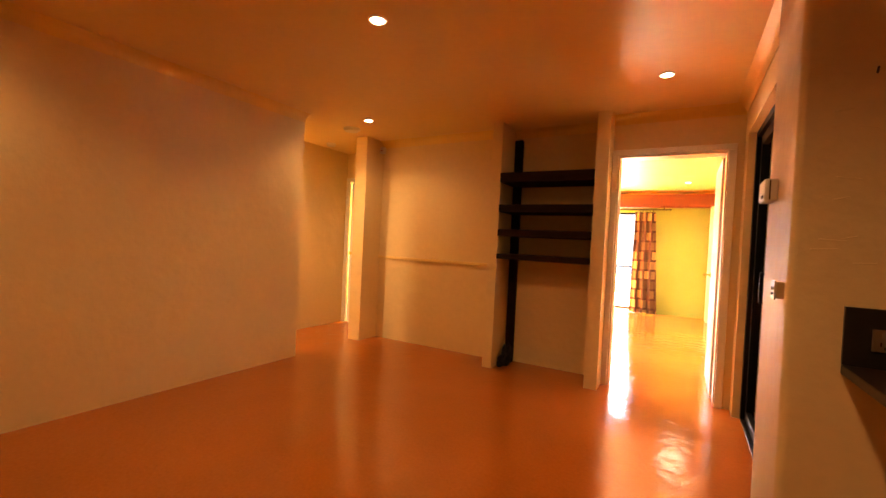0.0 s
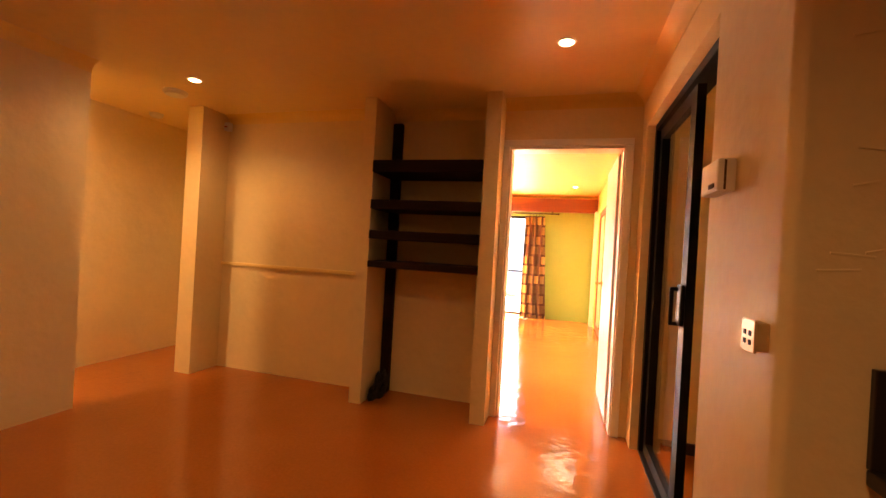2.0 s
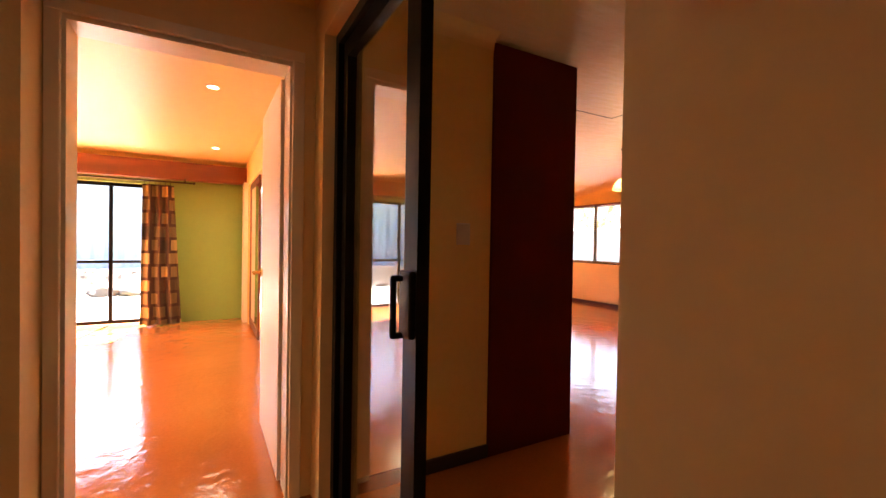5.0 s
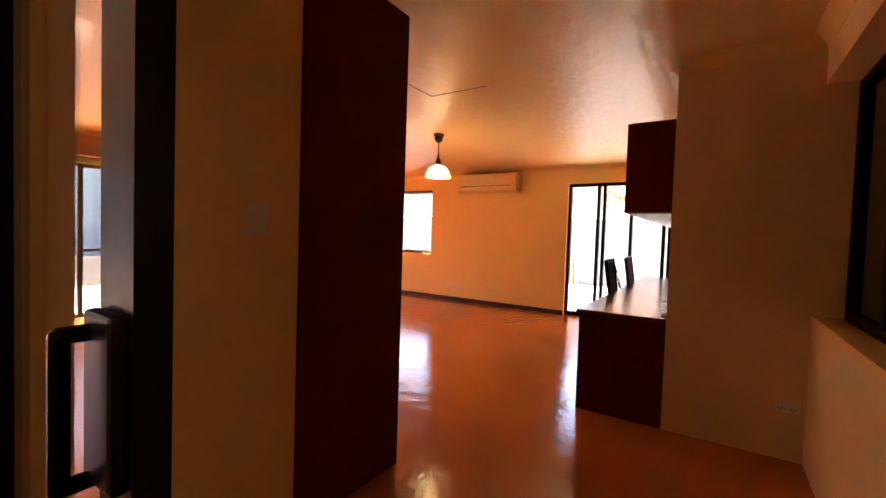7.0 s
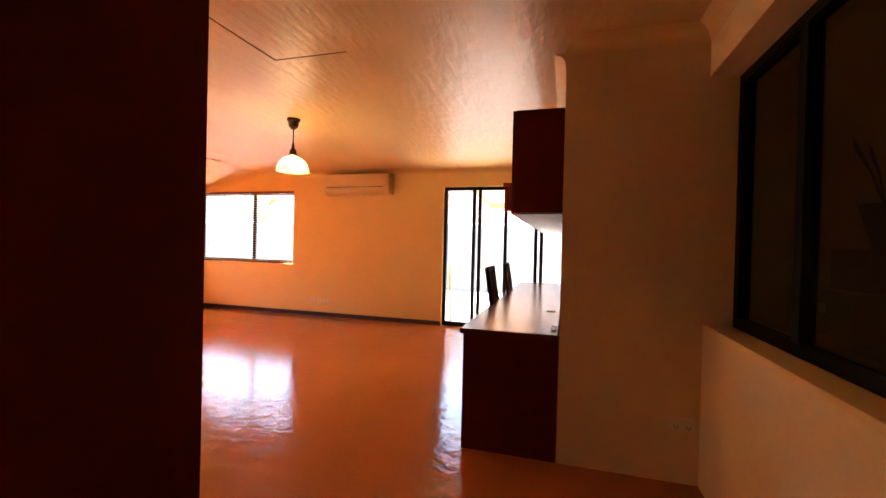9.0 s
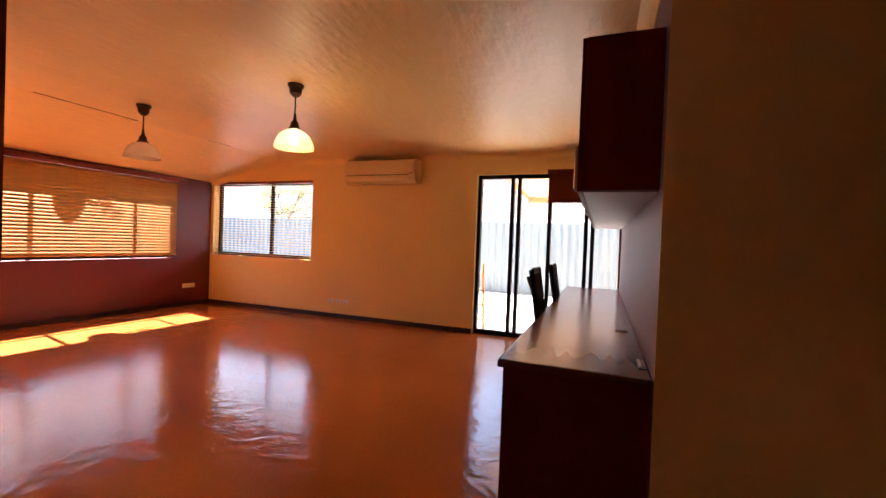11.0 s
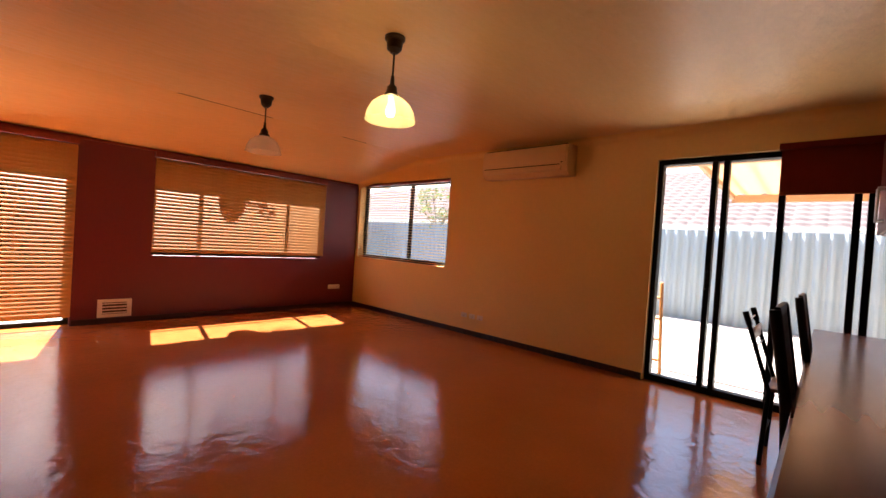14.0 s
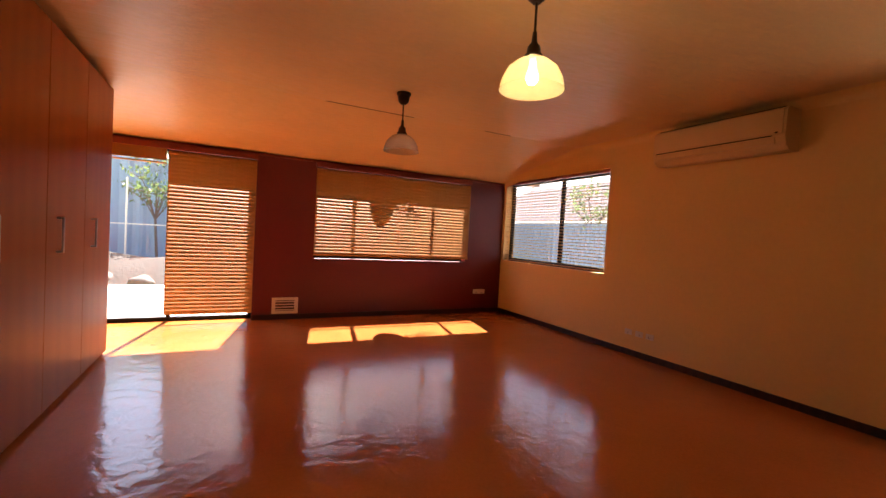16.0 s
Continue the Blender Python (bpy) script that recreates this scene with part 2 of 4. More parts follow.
def rod(bm, p0, p1, r0, r1=None, seg=12):
    p0, p1 = Vector(p0), Vector(p1)
    d = p1 - p0
    m = Matrix.Translation((p0 + p1) / 2) @ d.to_track_quat("Z", "Y").to_matrix().to_4x4()
    bmesh.ops.create_cone(bm, cap_ends=True, segments=seg, radius1=r0, radius2=r0 if r1 is None else r1, depth=d.length, matrix=m)
    return bm


def pipe(points, r, seg=10):
    bm = bmesh.new()
    for a, b in zip(points, points[1:]):
        rod(bm, a, b, r, None, seg)
    for p in points[1:-1]:
        bmesh.ops.create_uvsphere(bm, u_segments=seg, v_segments=6, radius=r, matrix=Matrix.Translation(p))
    return bm


def lathe(profile, at, seg=32, caps=True):
    bm = bmesh.new()
    rings = []
    for r, z in profile:
        rings.append([bm.verts.new((at[0] + r * math.cos(2 * math.pi * i / seg), at[1] + r * math.sin(2 * math.pi * i / seg), at[2] + z)) for i in range(seg)])
    for a, b in zip(rings, rings[1:]):
        for i in range(seg):
            bm.faces.new((a[i], a[(i + 1) % seg], b[(i + 1) % seg], b[i]))
    for ring in (rings[0], rings[-1]) if caps else ():
        if (ring[0].co - ring[seg // 2].co).length > 0.0005:
            bm.faces.new(ring)
    return bm


def prism(profile, p0, p1):
    """A bar of one cross-section (pairs: outwards, up) from p0 to p1; outwards is to the left of the way."""
    bm = bmesh.new()
    p0, p1 = Vector(p0), Vector(p1)
    d = (p1 - p0).normalized()
    side = Vector((-d.y, d.x, 0)).normalized()
    rows = [[bm.verts.new(p + side * a + Vector((0, 0, b))) for a, b in profile] for p in (p0, p1)]
    k = len(profile)
    for i in range(k):
        bm.faces.new((rows[0][i], rows[0][(i + 1) % k], rows[1][(i + 1) % k], rows[1][i]))
    bm.faces.new(rows[0])
    bm.faces.new(rows[1])
    return bm


COVE = [(0, 0), (0, -0.075)] + [(0.075 - 0.075 * math.cos(a) + 0.004, -0.075 * (1 - math.sin(a)) - 0.004) for a in (0.0, 0.35, 0.7, 1.05, 1.4)] + [(0.075, 0)]


def cornice(p0, p1):
    solo("cornice", prism(COVE, p0, p1), PLASTER_SMOOTH, "cream plaster cove cornice under the ceiling", "cornice", kind="structure", smooth=True)


def wall(name, material, label, *rows):
    return solo(name, boxes(*rows), material, label, "wall", kind="structure")


# ---- the structure ----
H = 2.435
solo("floor", B(-4.3, 7.62, -2.9, 10.0, -0.15, 0.0), FLOOR, "glossy burnt-orange sealed floor with scuffs", "floor", kind="structure")
CREAM = "cream painted rough plaster wall"
wall("wall_dining_west", PLASTER, CREAM, (-3.22, -3.10, -2.7, 3.16, 0, H))
wall("wall_hall_west", PLASTER, CREAM, (-4.15, -4.03, 1.4, 4.98, 0, H))
wall("wall_hall_south", PLASTER, CREAM, (-4.03, -3.22, 1.4, 1.5, 0, H))
wall("wall_hall_north", PLASTER, CREAM, (-4.03, -3.98, 4.80, 4.92, 0, H), (-3.98, -3.20, 4.80, 4.92, 2.04, H))
wall("wall_hall_east", PLASTER, CREAM, (-3.22, -3.05, 4.06, 4.92, 0, H))
wall("wall_dining_north", PLASTER, CREAM,
     (-3.05, -1.435, 4.38, 4.56, 0, H), (-1.435, -1.335, 4.06, 4.56, 0, H), (-1.335, -0.45, 4.46, 4.56, 0, H), (-0.45, -0.34, 4.06, 4.56, 0, H),
     (-0.34, -0.305, 4.28, 4.56, 0, H), (-0.305, 0.55, 4.28, 4.42, 2.09, H), (0.55, 0.64, 4.28, 4.42, 0, H))
wall("wall_dining_east", PLASTER, CREAM, (0.64, 0.80, 4.11, 4.42, 0, H), (0.64, 0.80, 2.49, 4.11, 2.17, H))
bm = B(0.565, 0.80, 2.02, 2.49, 0, H)
bmesh.ops.bevel(bm, geom=[e for e in bm.edges if all(v.co.x < 0.6 and v.co.y < 2.1 for v in e.verts) and abs(e.verts[0].co.z - e.verts[1].co.z) > 1], offset=0.025, segments=8, affect="EDGES", profile=0.5)
solo("wall_dining_end", bm, PLASTER, "cream painted rough plaster wall end with a rounded corner", "wall", kind="structure")
wall("wall_passage_south", PLASTER, CREAM, (0.80, 1.55, 2.02, 2.285, 0, H), (1.55, 3.66, 2.02, 2.285, 0, 0.84), (1.55, 3.66, 2.02, 2.285, 2.17, H))
wall("wall_passage_east", PLASTER, CREAM, (3.66, 3.80, -2.7, 2.90, 0, H), (3.66, 3.668, 2.90, 3.015, 0, H))
wall("wall_passage_north", PLASTER_SMOOTH, "cream painted passage wall", (0.80, 1.62, 4.18, 4.42, 0, H))
wall("wall_dining_south", PLASTER, CREAM, (-3.22, 3.80, -2.82, -2.7, 0, H))
wall("wall_living_south", SHADED_LILAC, "grey-lilac wall behind the long desk, shade put into its colour", (3.668, 7.375, 2.90, 3.015, 0, H))
wall("wall_living_west", PLASTER_SMOOTH, "cream painted wall", (1.50, 1.62, 4.42, 9.95, 0, H))
wall("wall_living_east", PLASTER_SMOOTH, "cream painted wall with window, air conditioner and glass door",
     (7.375, 7.58, 2.70, 2.98, 0, H), (7.375, 7.58, 2.98, 4.83, 2.155, H), (7.375, 7.58, 4.83, 7.54, 0, H),
     (7.375, 7.58, 7.54, 9.66, 0, 0.86), (7.375, 7.58, 7.54, 9.66, 2.13, H), (7.375, 7.58, 9.66, 9.95, 0, H))
wall("wall_living_north", MAROON, "maroon painted wall with blind-covered windows",
     (1.62, 1.75, 9.72, 9.95, 0, H), (1.75, 3.61, 9.72, 9.95, 2.07, H), (3.61, 4.345, 9.72, 9.95, 0, H),
     (4.345, 6.69, 9.72, 9.95, 0, 0.81), (4.345, 6.69, 9.72, 9.95, 2.05, H), (6.69, 7.375, 9.72, 9.95, 0, H))
wall("wall_bedroom_north", GREEN, "lime-green painted bedroom wall", (-3.2, -3.0, 9.55, 9.75, 0, H), (-3.0, -0.45, 9.55, 9.75, 2.02, H), (-0.45, 0.72, 9.55, 9.75, 0, H))
wall("wall_bedroom_east", PLASTER_SMOOTH, "cream painted bedroom wall", (0.72, 0.85, 4.42, 4.95, 0, H), (0.72, 0.85, 8.95, 9.75, 0, H), (0.72, 0.85, 4.95, 8.95, 2.05, H), (1.3, 1.5, 4.42, 9.75, 0, H))
wall("wall_bedroom_west", PLASTER_SMOOTH, "cream painted bedroom wall", (-3.32, -3.2, 4.56, 9.75, 0, H))
solo("ceiling_dining", boxes((-4.3, 0.68, -2.9, 10.0, H, H + 0.12)), CEIL_SMOOTH, "smooth cream plaster ceiling", "ceiling", kind="structure")
solo("ceiling", boxes((0.68, 1.62, -2.9, 10.0, H, H + 0.12), (1.62, 7.62, -2.9, 8.05, H, H + 0.12)), CEIL, "cream stippled plaster ceiling", "ceiling", kind="structure")
bm = bmesh.new()
box(bm, 1.62, 7.375, 8.05, 9.72, H, H + 0.12)
for v in bm.verts:
    if v.co.y > 9:
        v.co.z -= 0.305
solo("ceiling_slope", bm, CEIL, "sloping cream plaster ceiling by the maroon wall", "ceiling", kind="structure")

# ---- doors and windows ----
def glazed(name, label, axis, at, a0, a1, z0, z1, stiles, depth=0.05, stile=0.045, glass_mat=None, kind="structure", category="window", rails=(), head=0.05, foot=0.05):
    """A glazed frame in a wall: axis is the way it runs, at its middle plane, stiles the places of its uprights (a pane between each two)."""
    ob = thing(name, label, category, (a0, at, z0) if axis == "x" else (at, a0, z0), kind)

    def put(nm, s0, s1, q0, q1, d, m, par, bevel=0.004, lab=""):
        lo, hi = at - d / 2, at + d / 2
        bm = B(s0, s1, lo, hi, q0, q1, bevel=bevel) if axis == "x" else B(lo, hi, s0, s1, q0, q1, bevel=bevel)
        return part(nm, bm, m, par, lab)

    put("head_rail", a0, a1, z1 - head, z1, depth, BLACKMETAL, ob)
    put("bottom_rail", a0, a1, z0, z0 + foot, depth, BLACKMETAL, ob)
    ups = sorted([a0 + stile / 2, a1 - stile / 2, *stiles])
    for u in ups:
        put("stile", u - stile / 2, u + stile / 2, z0 + foot, z1 - head, depth, BLACKMETAL, ob)
    for z in rails:
        put("cross_rail", a0 + stile, a1 - stile, z - 0.02, z + 0.02, depth * 0.8, BLACKMETAL, ob)
    for u, v in zip(ups, ups[1:]):
        p = put("pane", u + stile / 2 - 0.003, v - stile / 2 + 0.003, z0 + foot - 0.003, z1 - head + 0.003, 0.006, glass_mat or GLASS, ob, 0)
        p.visible_shadow = False
    return ob


ns = glazed("door_garden", "black-framed sliding glass door to the garden", "x", 9.87, 1.75, 3.61, 0, 2.07, [2.70], category="door")
nw = glazed("window_north", "black-framed window behind wooden blinds", "x", 9.87, 4.345, 6.69, 0.81, 2.05, [4.90, 6.11])
ew = glazed("window_east", "dark-framed window with open venetian blinds", "y", 7.52, 7.54, 9.66, 0.86, 2.13, [8.47])
es = glazed("door_patio", "black-framed sliding glass door to the patio", "y", 7.47, 2.98, 4.83, 0, 2.155, [4.36, 4.27, 3.87, 3.42, 3.34], depth=0.09, foot=0.06, category="door")
part("door_pull", pipe([(7.405, 4.36, 0.95), (7.385, 4.36, 0.96), (7.385, 4.36, 1.1), (7.405, 4.36, 1.11)], 0.008), BLACKMETAL, es)
bw = glazed("window_bedroom", "large aluminium-framed bedroom window onto the garden", "x", 9.66, -3.0, -0.45, 0.02, 2.02, [-1.0, -1.95], rails=(0.9,))
kw = glazed("window_kitchen", "dark-framed internal window into the unlit kitchen", "x", 2.12, 1.55, 3.66, 0.86, 2.16, [3.05, 2.35], depth=0.06, stile=0.06, glass_mat=DARKGLASS)
solo("window_sill", B(1.55, 3.66, 2.16, 2.287, 0.84, 0.868, bevel=0.004), PLASTER_SMOOTH, "cream window sill under the kitchen window", "sill", kind="structure")

# sliding door between dining room and passage: one leaf, pushed to the far end
sd = thing("door_sliding", "black aluminium sliding glass door, pushed open", "door", (0.74, 3.2, 0), "structure")
part("top_track", B(0.69, 0.80, 2.50, 4.105, 2.12, 2.168, bevel=0.004), BLACKMETAL, sd)
part("floor_track", B(0.69, 0.80, 2.50, 4.105, 0.001, 0.018, bevel=0.003), BLACKMETAL, sd)
part("frame_post", B(0.69, 0.80, 4.055, 4.107, 0.018, 2.12, bevel=0.004), BLACKMETAL, sd)
leaf = part("leaf_frame", boxes((0.715, 0.755, 3.28, 3.372, 0.02, 2.12), (0.715, 0.755, 4.0, 4.054, 0.02, 2.12), (0.715, 0.755, 3.372, 4.0, 0.02, 0.09), (0.715, 0.755, 3.372, 4.0, 2.05, 2.12)), BLACKMETAL, sd)
pn = part("pane", B(0.732, 0.738, 3.368, 4.005, 0.085, 2.055), GLASS, leaf)
pn.visible_shadow = False
part("handle", pipe([(0.712, 3.345, 0.965), (0.67, 3.345, 0.965), (0.67, 3.345, 1.135), (0.712, 3.345, 1.135)], 0.010), BLACKMETAL, sd)
part("lock_case", B(0.696, 0.716, 3.285, 3.368, 0.96, 1.16, bevel=0.008), BLACKMETAL, sd)

# bedroom door, its frame, and the hall door
df = thing("door_frame", "cream painted timber door frame", "door frame", (0.15, 4.28, 0), "structure")
for x0, x1 in ((-0.338, -0.290), (0.533, 0.587)):
    part("architrave", B(x0, x1, 4.255, 4.279, 0, 2.08, bevel=0.005), WHITEPAINT, df)
part("architrave", B(-0.338, 0.587, 4.255, 4.279, 2.08, 2.13, bevel=0.005), WHITEPAINT, df)
for x0, x1 in ((-0.304, -0.278), (0.524, 0.549)):
    part("jamb", B(x0, x1, 4.281, 4.44, 0, 2.062), WHITEPAINT, df)
part("head", B(-0.304, 0.549, 4.281, 4.44, 2.062, 2.088), WHITEPAINT, df)
bd = thing("door_bedroom", "white flush door standing wide open with a brass lever", "door", (0.54, 4.45, 0), "structure")
lf = part("door_leaf", B(0.508, 0.546, 4.452, 5.25, 0.012, 2.055, bevel=0.003), DOORPAINT, bd)
for z in (0.25, 1.75):
    part("hinge", rod(bmesh.new(), (0.545, 4.446, z - 0.05), (0.545, 4.446, z + 0.05), 0.006), BRASS, bd, smooth=True)
part("door_lever", pipe([(0.508, 5.19, 1.03), (0.455, 5.19, 1.03), (0.45, 5.08, 1.03)], 0.009), BRASS, bd, "brass lever handle", smooth=True)
part("rose", rod(bmesh.new(), (0.508, 5.19, 1.03), (0.498, 5.19, 1.03), 0.026, None, 20), BRASS, bd, smooth=True)

hd = thing("door_hall", "white flush hall door, shut, in a cream frame", "door", (-3.6, 4.8, 0), "structure")
part("architrave", B(-4.02, -3.955, 4.775, 4.799, 0, 2.08, bevel=0.004), WHITEPAINT, hd)
part("architrave", B(-3.955, -3.24, 4.775, 4.799, 2.02, 2.08, bevel=0.004), WHITEPAINT, hd)
part("door_leaf", B(-3.955, -3.23, 4.82, 4.855, 0.01, 2.018, bevel=0.003), DOORPAINT, hd)
part("door_knob", rod(bmesh.new(), (-3.90, 4.82, 1.0), (-3.90, 4.775, 1.0), 0.012, 0.026, 16), BRASS, hd, smooth=True)

# ---- long desk, wall cabinets and wardrobe ----
dk = thing("desk", "long dark wood-laminate desk built along the wall", "desk", (5.5, 3.3, 0))
part("worktop", B(3.645, 7.30, 3.017, 3.61, 0.708, 0.742, bevel=0.012), DESKTOP, dk, "brown laminate worktop with rounded edge")
part("end_panel", B(3.66, 3.69, 3.02, 3.585, 0.0, 0.707, bevel=0.002), CABINET, dk, "dark red laminate end panel")
part("end_panel", B(7.24, 7.27, 3.02, 3.585, 0.0, 0.707, bevel=0.002), CABINET, dk)
part("back_panel", B(3.69, 7.24, 3.03, 3.05, 0.30, 0.707), CABINET, dk)
part("support_panel", B(5.44, 5.47, 3.05, 3.5, 0.0, 0.707), CABINET, dk)


def wall_cabinet(x0, x1):
    ob = thing("wall_cabinet", "dark red laminate wall cabinet with bar handles above the desk", "cabinet", ((x0 + x1) / 2, 3.16, 1.46), group="cabinets above the desk")
    part("body", B(x0, x1, 3.017, 3.305, 1.462, 2.09, bevel=0.002), CABINET, ob)
    # The pale underside takes the dark lilac, so its shade is in the colour.
    part("underside", B(x0 + 0.002, x1 - 0.002, 3.02, 3.30, 1.452, 1.461), SHADED_LILAC, ob, "pale laminate underside, shade put into its dark lilac colour")
    mid = (x0 + x1) / 2
    for a, b, hx in ((x0 + 0.002, mid - 0.002, mid - 0.05), (mid + 0.002, x1 - 0.002, mid + 0.05)):
        d = part("door", B(a, b, 3.306, 3.325, 1.456, 2.088, bevel=0.002), CABINET, ob)
        part("handle", pipe([(hx, 3.325, 1.52), (hx, 3.358, 1.52), (hx, 3.358, 1.72), (hx, 3.325, 1.72)], 0.006), STEEL, d, "steel bar handle", smooth=True)
    return ob


for i in range(4):
    wall_cabinet(3.75 + 0.84 * i, 3.75 + 0.84 * (i + 1) - 0.004)

wp = thing("end_panel_unit", "tall dark red laminate panel closing the wardrobe end", "panel", (1.95, 4.25, 0))
part("side_panel", B(1.625, 2.28, 4.165, 4.19, 0.0, 2.40, bevel=0.002), CABINET, wp)
part("filler", B(1.625, 2.275, 4.191, 4.338, 0.0, 2.40), CABINET, wp)


def wardrobe_unit(y0, y1, handles):
    ob = thing("wardrobe_unit", "orange-brown laminate wardrobe with tall doors, shut", "wardrobe", (2.0, (y0 + y1) / 2, 0), group="built-in wardrobe")
    part("carcass", B(1.63, 2.375, y0, y1, 0.0, 2.33, bevel=0.002), WARDROBE, ob)
    n = len(handles)
    w = (y1 - y0) / n
    for i, h in enumerate(handles):
        a, b = y0 + i * w + 0.002, y0 + (i + 1) * w - 0.002
        d = part("door", B(2.377, 2.398, a, b, 0.03, 2.325, bevel=0.002), WARDROBE, ob)
        part("handle", pipe([(2.398, h, 0.98), (2.43, h, 0.98), (2.43, h, 1.19), (2.398, h, 1.19)], 0.007), STEEL, d, "bar handle", smooth=True)
    return ob


wardrobe_unit(4.34, 5.74, [4.98, 5.10])
wardrobe_unit(5.742, 7.14, [6.38, 6.50])
wardrobe_unit(7.142, 8.53, [7.30, 7.99])

# ---- blinds ----
def slat_mesh(length, width, axis):
    bm = bmesh.new()
    arc = [(width * (k / 6 - 0.5), 0.006 * (1 - (k / 3 - 1) ** 2)) for k in range(7)]
    ring = [(y, z + 0.0012) for y, z in arc] + [(y, z - 0.0012) for y, z in reversed(arc)]
    ends = [[bm.verts.new((x, y, z)) for y, z in ring] for x in (-length / 2, length / 2)]
    for i in range(14):
        bm.faces.new((ends[0][i], ends[0][(i + 1) % 14], ends[1][(i + 1) % 14], ends[1][i]))
    bm.faces.new(ends[0])
    bm.faces.new(ends[1])
    bmesh.ops.recalc_face_normals(bm, faces=bm.faces)
    if axis == "y":
        bmesh.ops.rotate(bm, matrix=Matrix.Rotation(radians(90), 3, "Z"), verts=bm.verts)
    me = bpy.data.meshes.new("slat")
    bm.to_mesh(me)
    bm.free()
    me.materials.append(SLAT)
    return me


def blind(label, axis, at, a0, a1, z0, z1, tilt, pitch=0.044, width=0.05, stack=0):
    """A venetian blind. tilt: degrees by which the room edge of the slats hangs down. stack: slats gathered at the top instead."""
    mid = (a0 + a1) / 2
    base = (mid, at, z0) if axis == "x" else (at, mid, z0)
    ob = thing("venetian_blind", label, "blind", base, group="wooden venetian blinds")

    def put(nm, s0, s1, d0, d1, q0, q1, lab=""):
        bm = B(s0, s1, at + d0, at + d1, q0, q1, bevel=0.003) if axis == "x" else B(at + d0, at + d1, s0, s1, q0, q1, bevel=0.003)
        return part(nm, bm, SLAT, ob, lab)

    put("pelmet", a0 - 0.01, a1 + 0.01, -0.032, 0.03, z1, z1 + 0.06, "dark red wooden pelmet").data.materials[0] = PELMET
    put("bottom_rail", a0, a1, -0.025, 0.025, z0, z0 + 0.016)
    me = slat_mesh(a1 - a0, width, axis)
    n = stack or int((z1 - z0 - 0.04) / pitch) + 1
    for i in range(n):
        s = new("slat", me)
        s.parent = ob
        z = 0.03 + i * (0.0065 if stack else pitch) + 0.01
        if axis == "x":
            s.matrix_basis = pose(0, 0, z, tilt, 0, 0)
        else:
            s.matrix_basis = pose(0, 0, z, 0, tilt, 0)
    for k in (0.12, 0.5, 0.88):
        u = a0 + (a1 - a0) * k
        p = (u, at) if axis == "x" else (at, u)
        for off in (-0.024, 0.024):
            q = (p[0], p[1] + off) if axis == "x" else (p[0] + off, p[1])
            part("ladder_cord", rod(bmesh.new(), (*q, z0 + 0.01), (*q, z1), 0.0012, None, 5), SLAT, ob)
    return ob


blind("lowered wooden venetian blind over the wide window", "x", 9.685, 4.335, 6.705, 0.855, 2.03, 52.5, width=0.061)
blind("lowered wooden venetian blind over the garden door", "x", 9.685, 2.675, 3.608, 0.11, 2.03, 52.5, width=0.061)
blind("wooden venetian blind drawn up over the garden door", "x", 9.685, 1.72, 2.655, 1.86, 2.03, 4, stack=22)
blind("open wooden venetian blind in the side window", "y", 7.42, 7.56, 8.45, 0.88, 2.09, -5, pitch=0.042, width=0.045)
blind("open wooden venetian blind in the side window", "y", 7.42, 8.49, 9.64, 0.88, 2.09, -5, pitch=0.042, width=0.045)

# ---- lamps ----
def pendant(x, y, lit):
    ob = thing("pendant_lamp", ("lit" if lit else "unlit") + " pendant lamp with milk-glass bowl shade and bronze rod", "lamp", (x, y, H))
    part("ceiling_rose", lathe([(0.0, 0), (0.062, -0.001), (0.062, -0.018), (0.05, -0.03), (0.045, -0.075), (0.02, -0.10), (0.0, -0.10)], (x, y, H), 24), BRONZE, ob, smooth=True)
    part("rod", rod(bmesh.new(), (x, y, H - 0.095), (x, y, 2.17), 0.006), BRONZE, ob, smooth=True)
    part("gallery", lathe([(0.0, 0.1), (0.010, 0.1), (0.014, 0.05), (0.03, 0.03), (0.034, 0.0), (0.045, -0.012), (0.045, -0.02), (0.0, -0.02)], (x, y, 2.10), 24), BRONZE, ob, smooth=True)
    sh = part("shade", lathe([(0.04, 0.0), (0.08, -0.016), (0.118, -0.048), (0.143, -0.096), (0.151, -0.136), (0.156, -0.148), (0.151, -0.148), (0.145, -0.134), (0.137, -0.096), (0.113, -0.052), (0.077, -0.022), (0.04, -0.006)], (x, y, 2.075), 40), LITGLASS if lit else MILKGLASS, ob, "milk-glass bowl shade", smooth=True)
    sh.visible_shadow = not lit
    part("bulb", lathe([(0.0, 0), (0.014, -0.005), (0.016, -0.04), (0.03, -0.075), (0.03, -0.095), (0.018, -0.118), (0.0, -0.122)], (x, y, 2.075), 16), BULB if lit else MILKGLASS, ob, smooth=True)
    return ob


pendant(4.62, 5.55, True)
pendant(4.66, 7.40, False)


def downlight(x, y):
    ob = thing("downlight", "lit round ceiling downlight from a set partly added as fill", "lamp", (x, y, H), group="recessed downlights")
    part("rim", lathe([(0.036, -0.001), (0.052, -0.001), (0.05, -0.008), (0.038, -0.008)], (x, y, H), 24, False), WHITEPLASTIC, ob, smooth=True)
    part("lamp_face", lathe([(0.0, -0.003), (0.037, -0.003), (0.037, -0.006), (0.0, -0.006)], (x, y, H), 20), DOWNGLOW, ob)
    return ob


# Fittings at y 0.4, at x -1.6 and in the hall are added.
for x, y in DINING_DOWNLIGHTS_AND_FILL + BEDROOM_DOWNLIGHTS_AND_FILL + [(-3.62, 2.4)]:
    downlight(x, y)

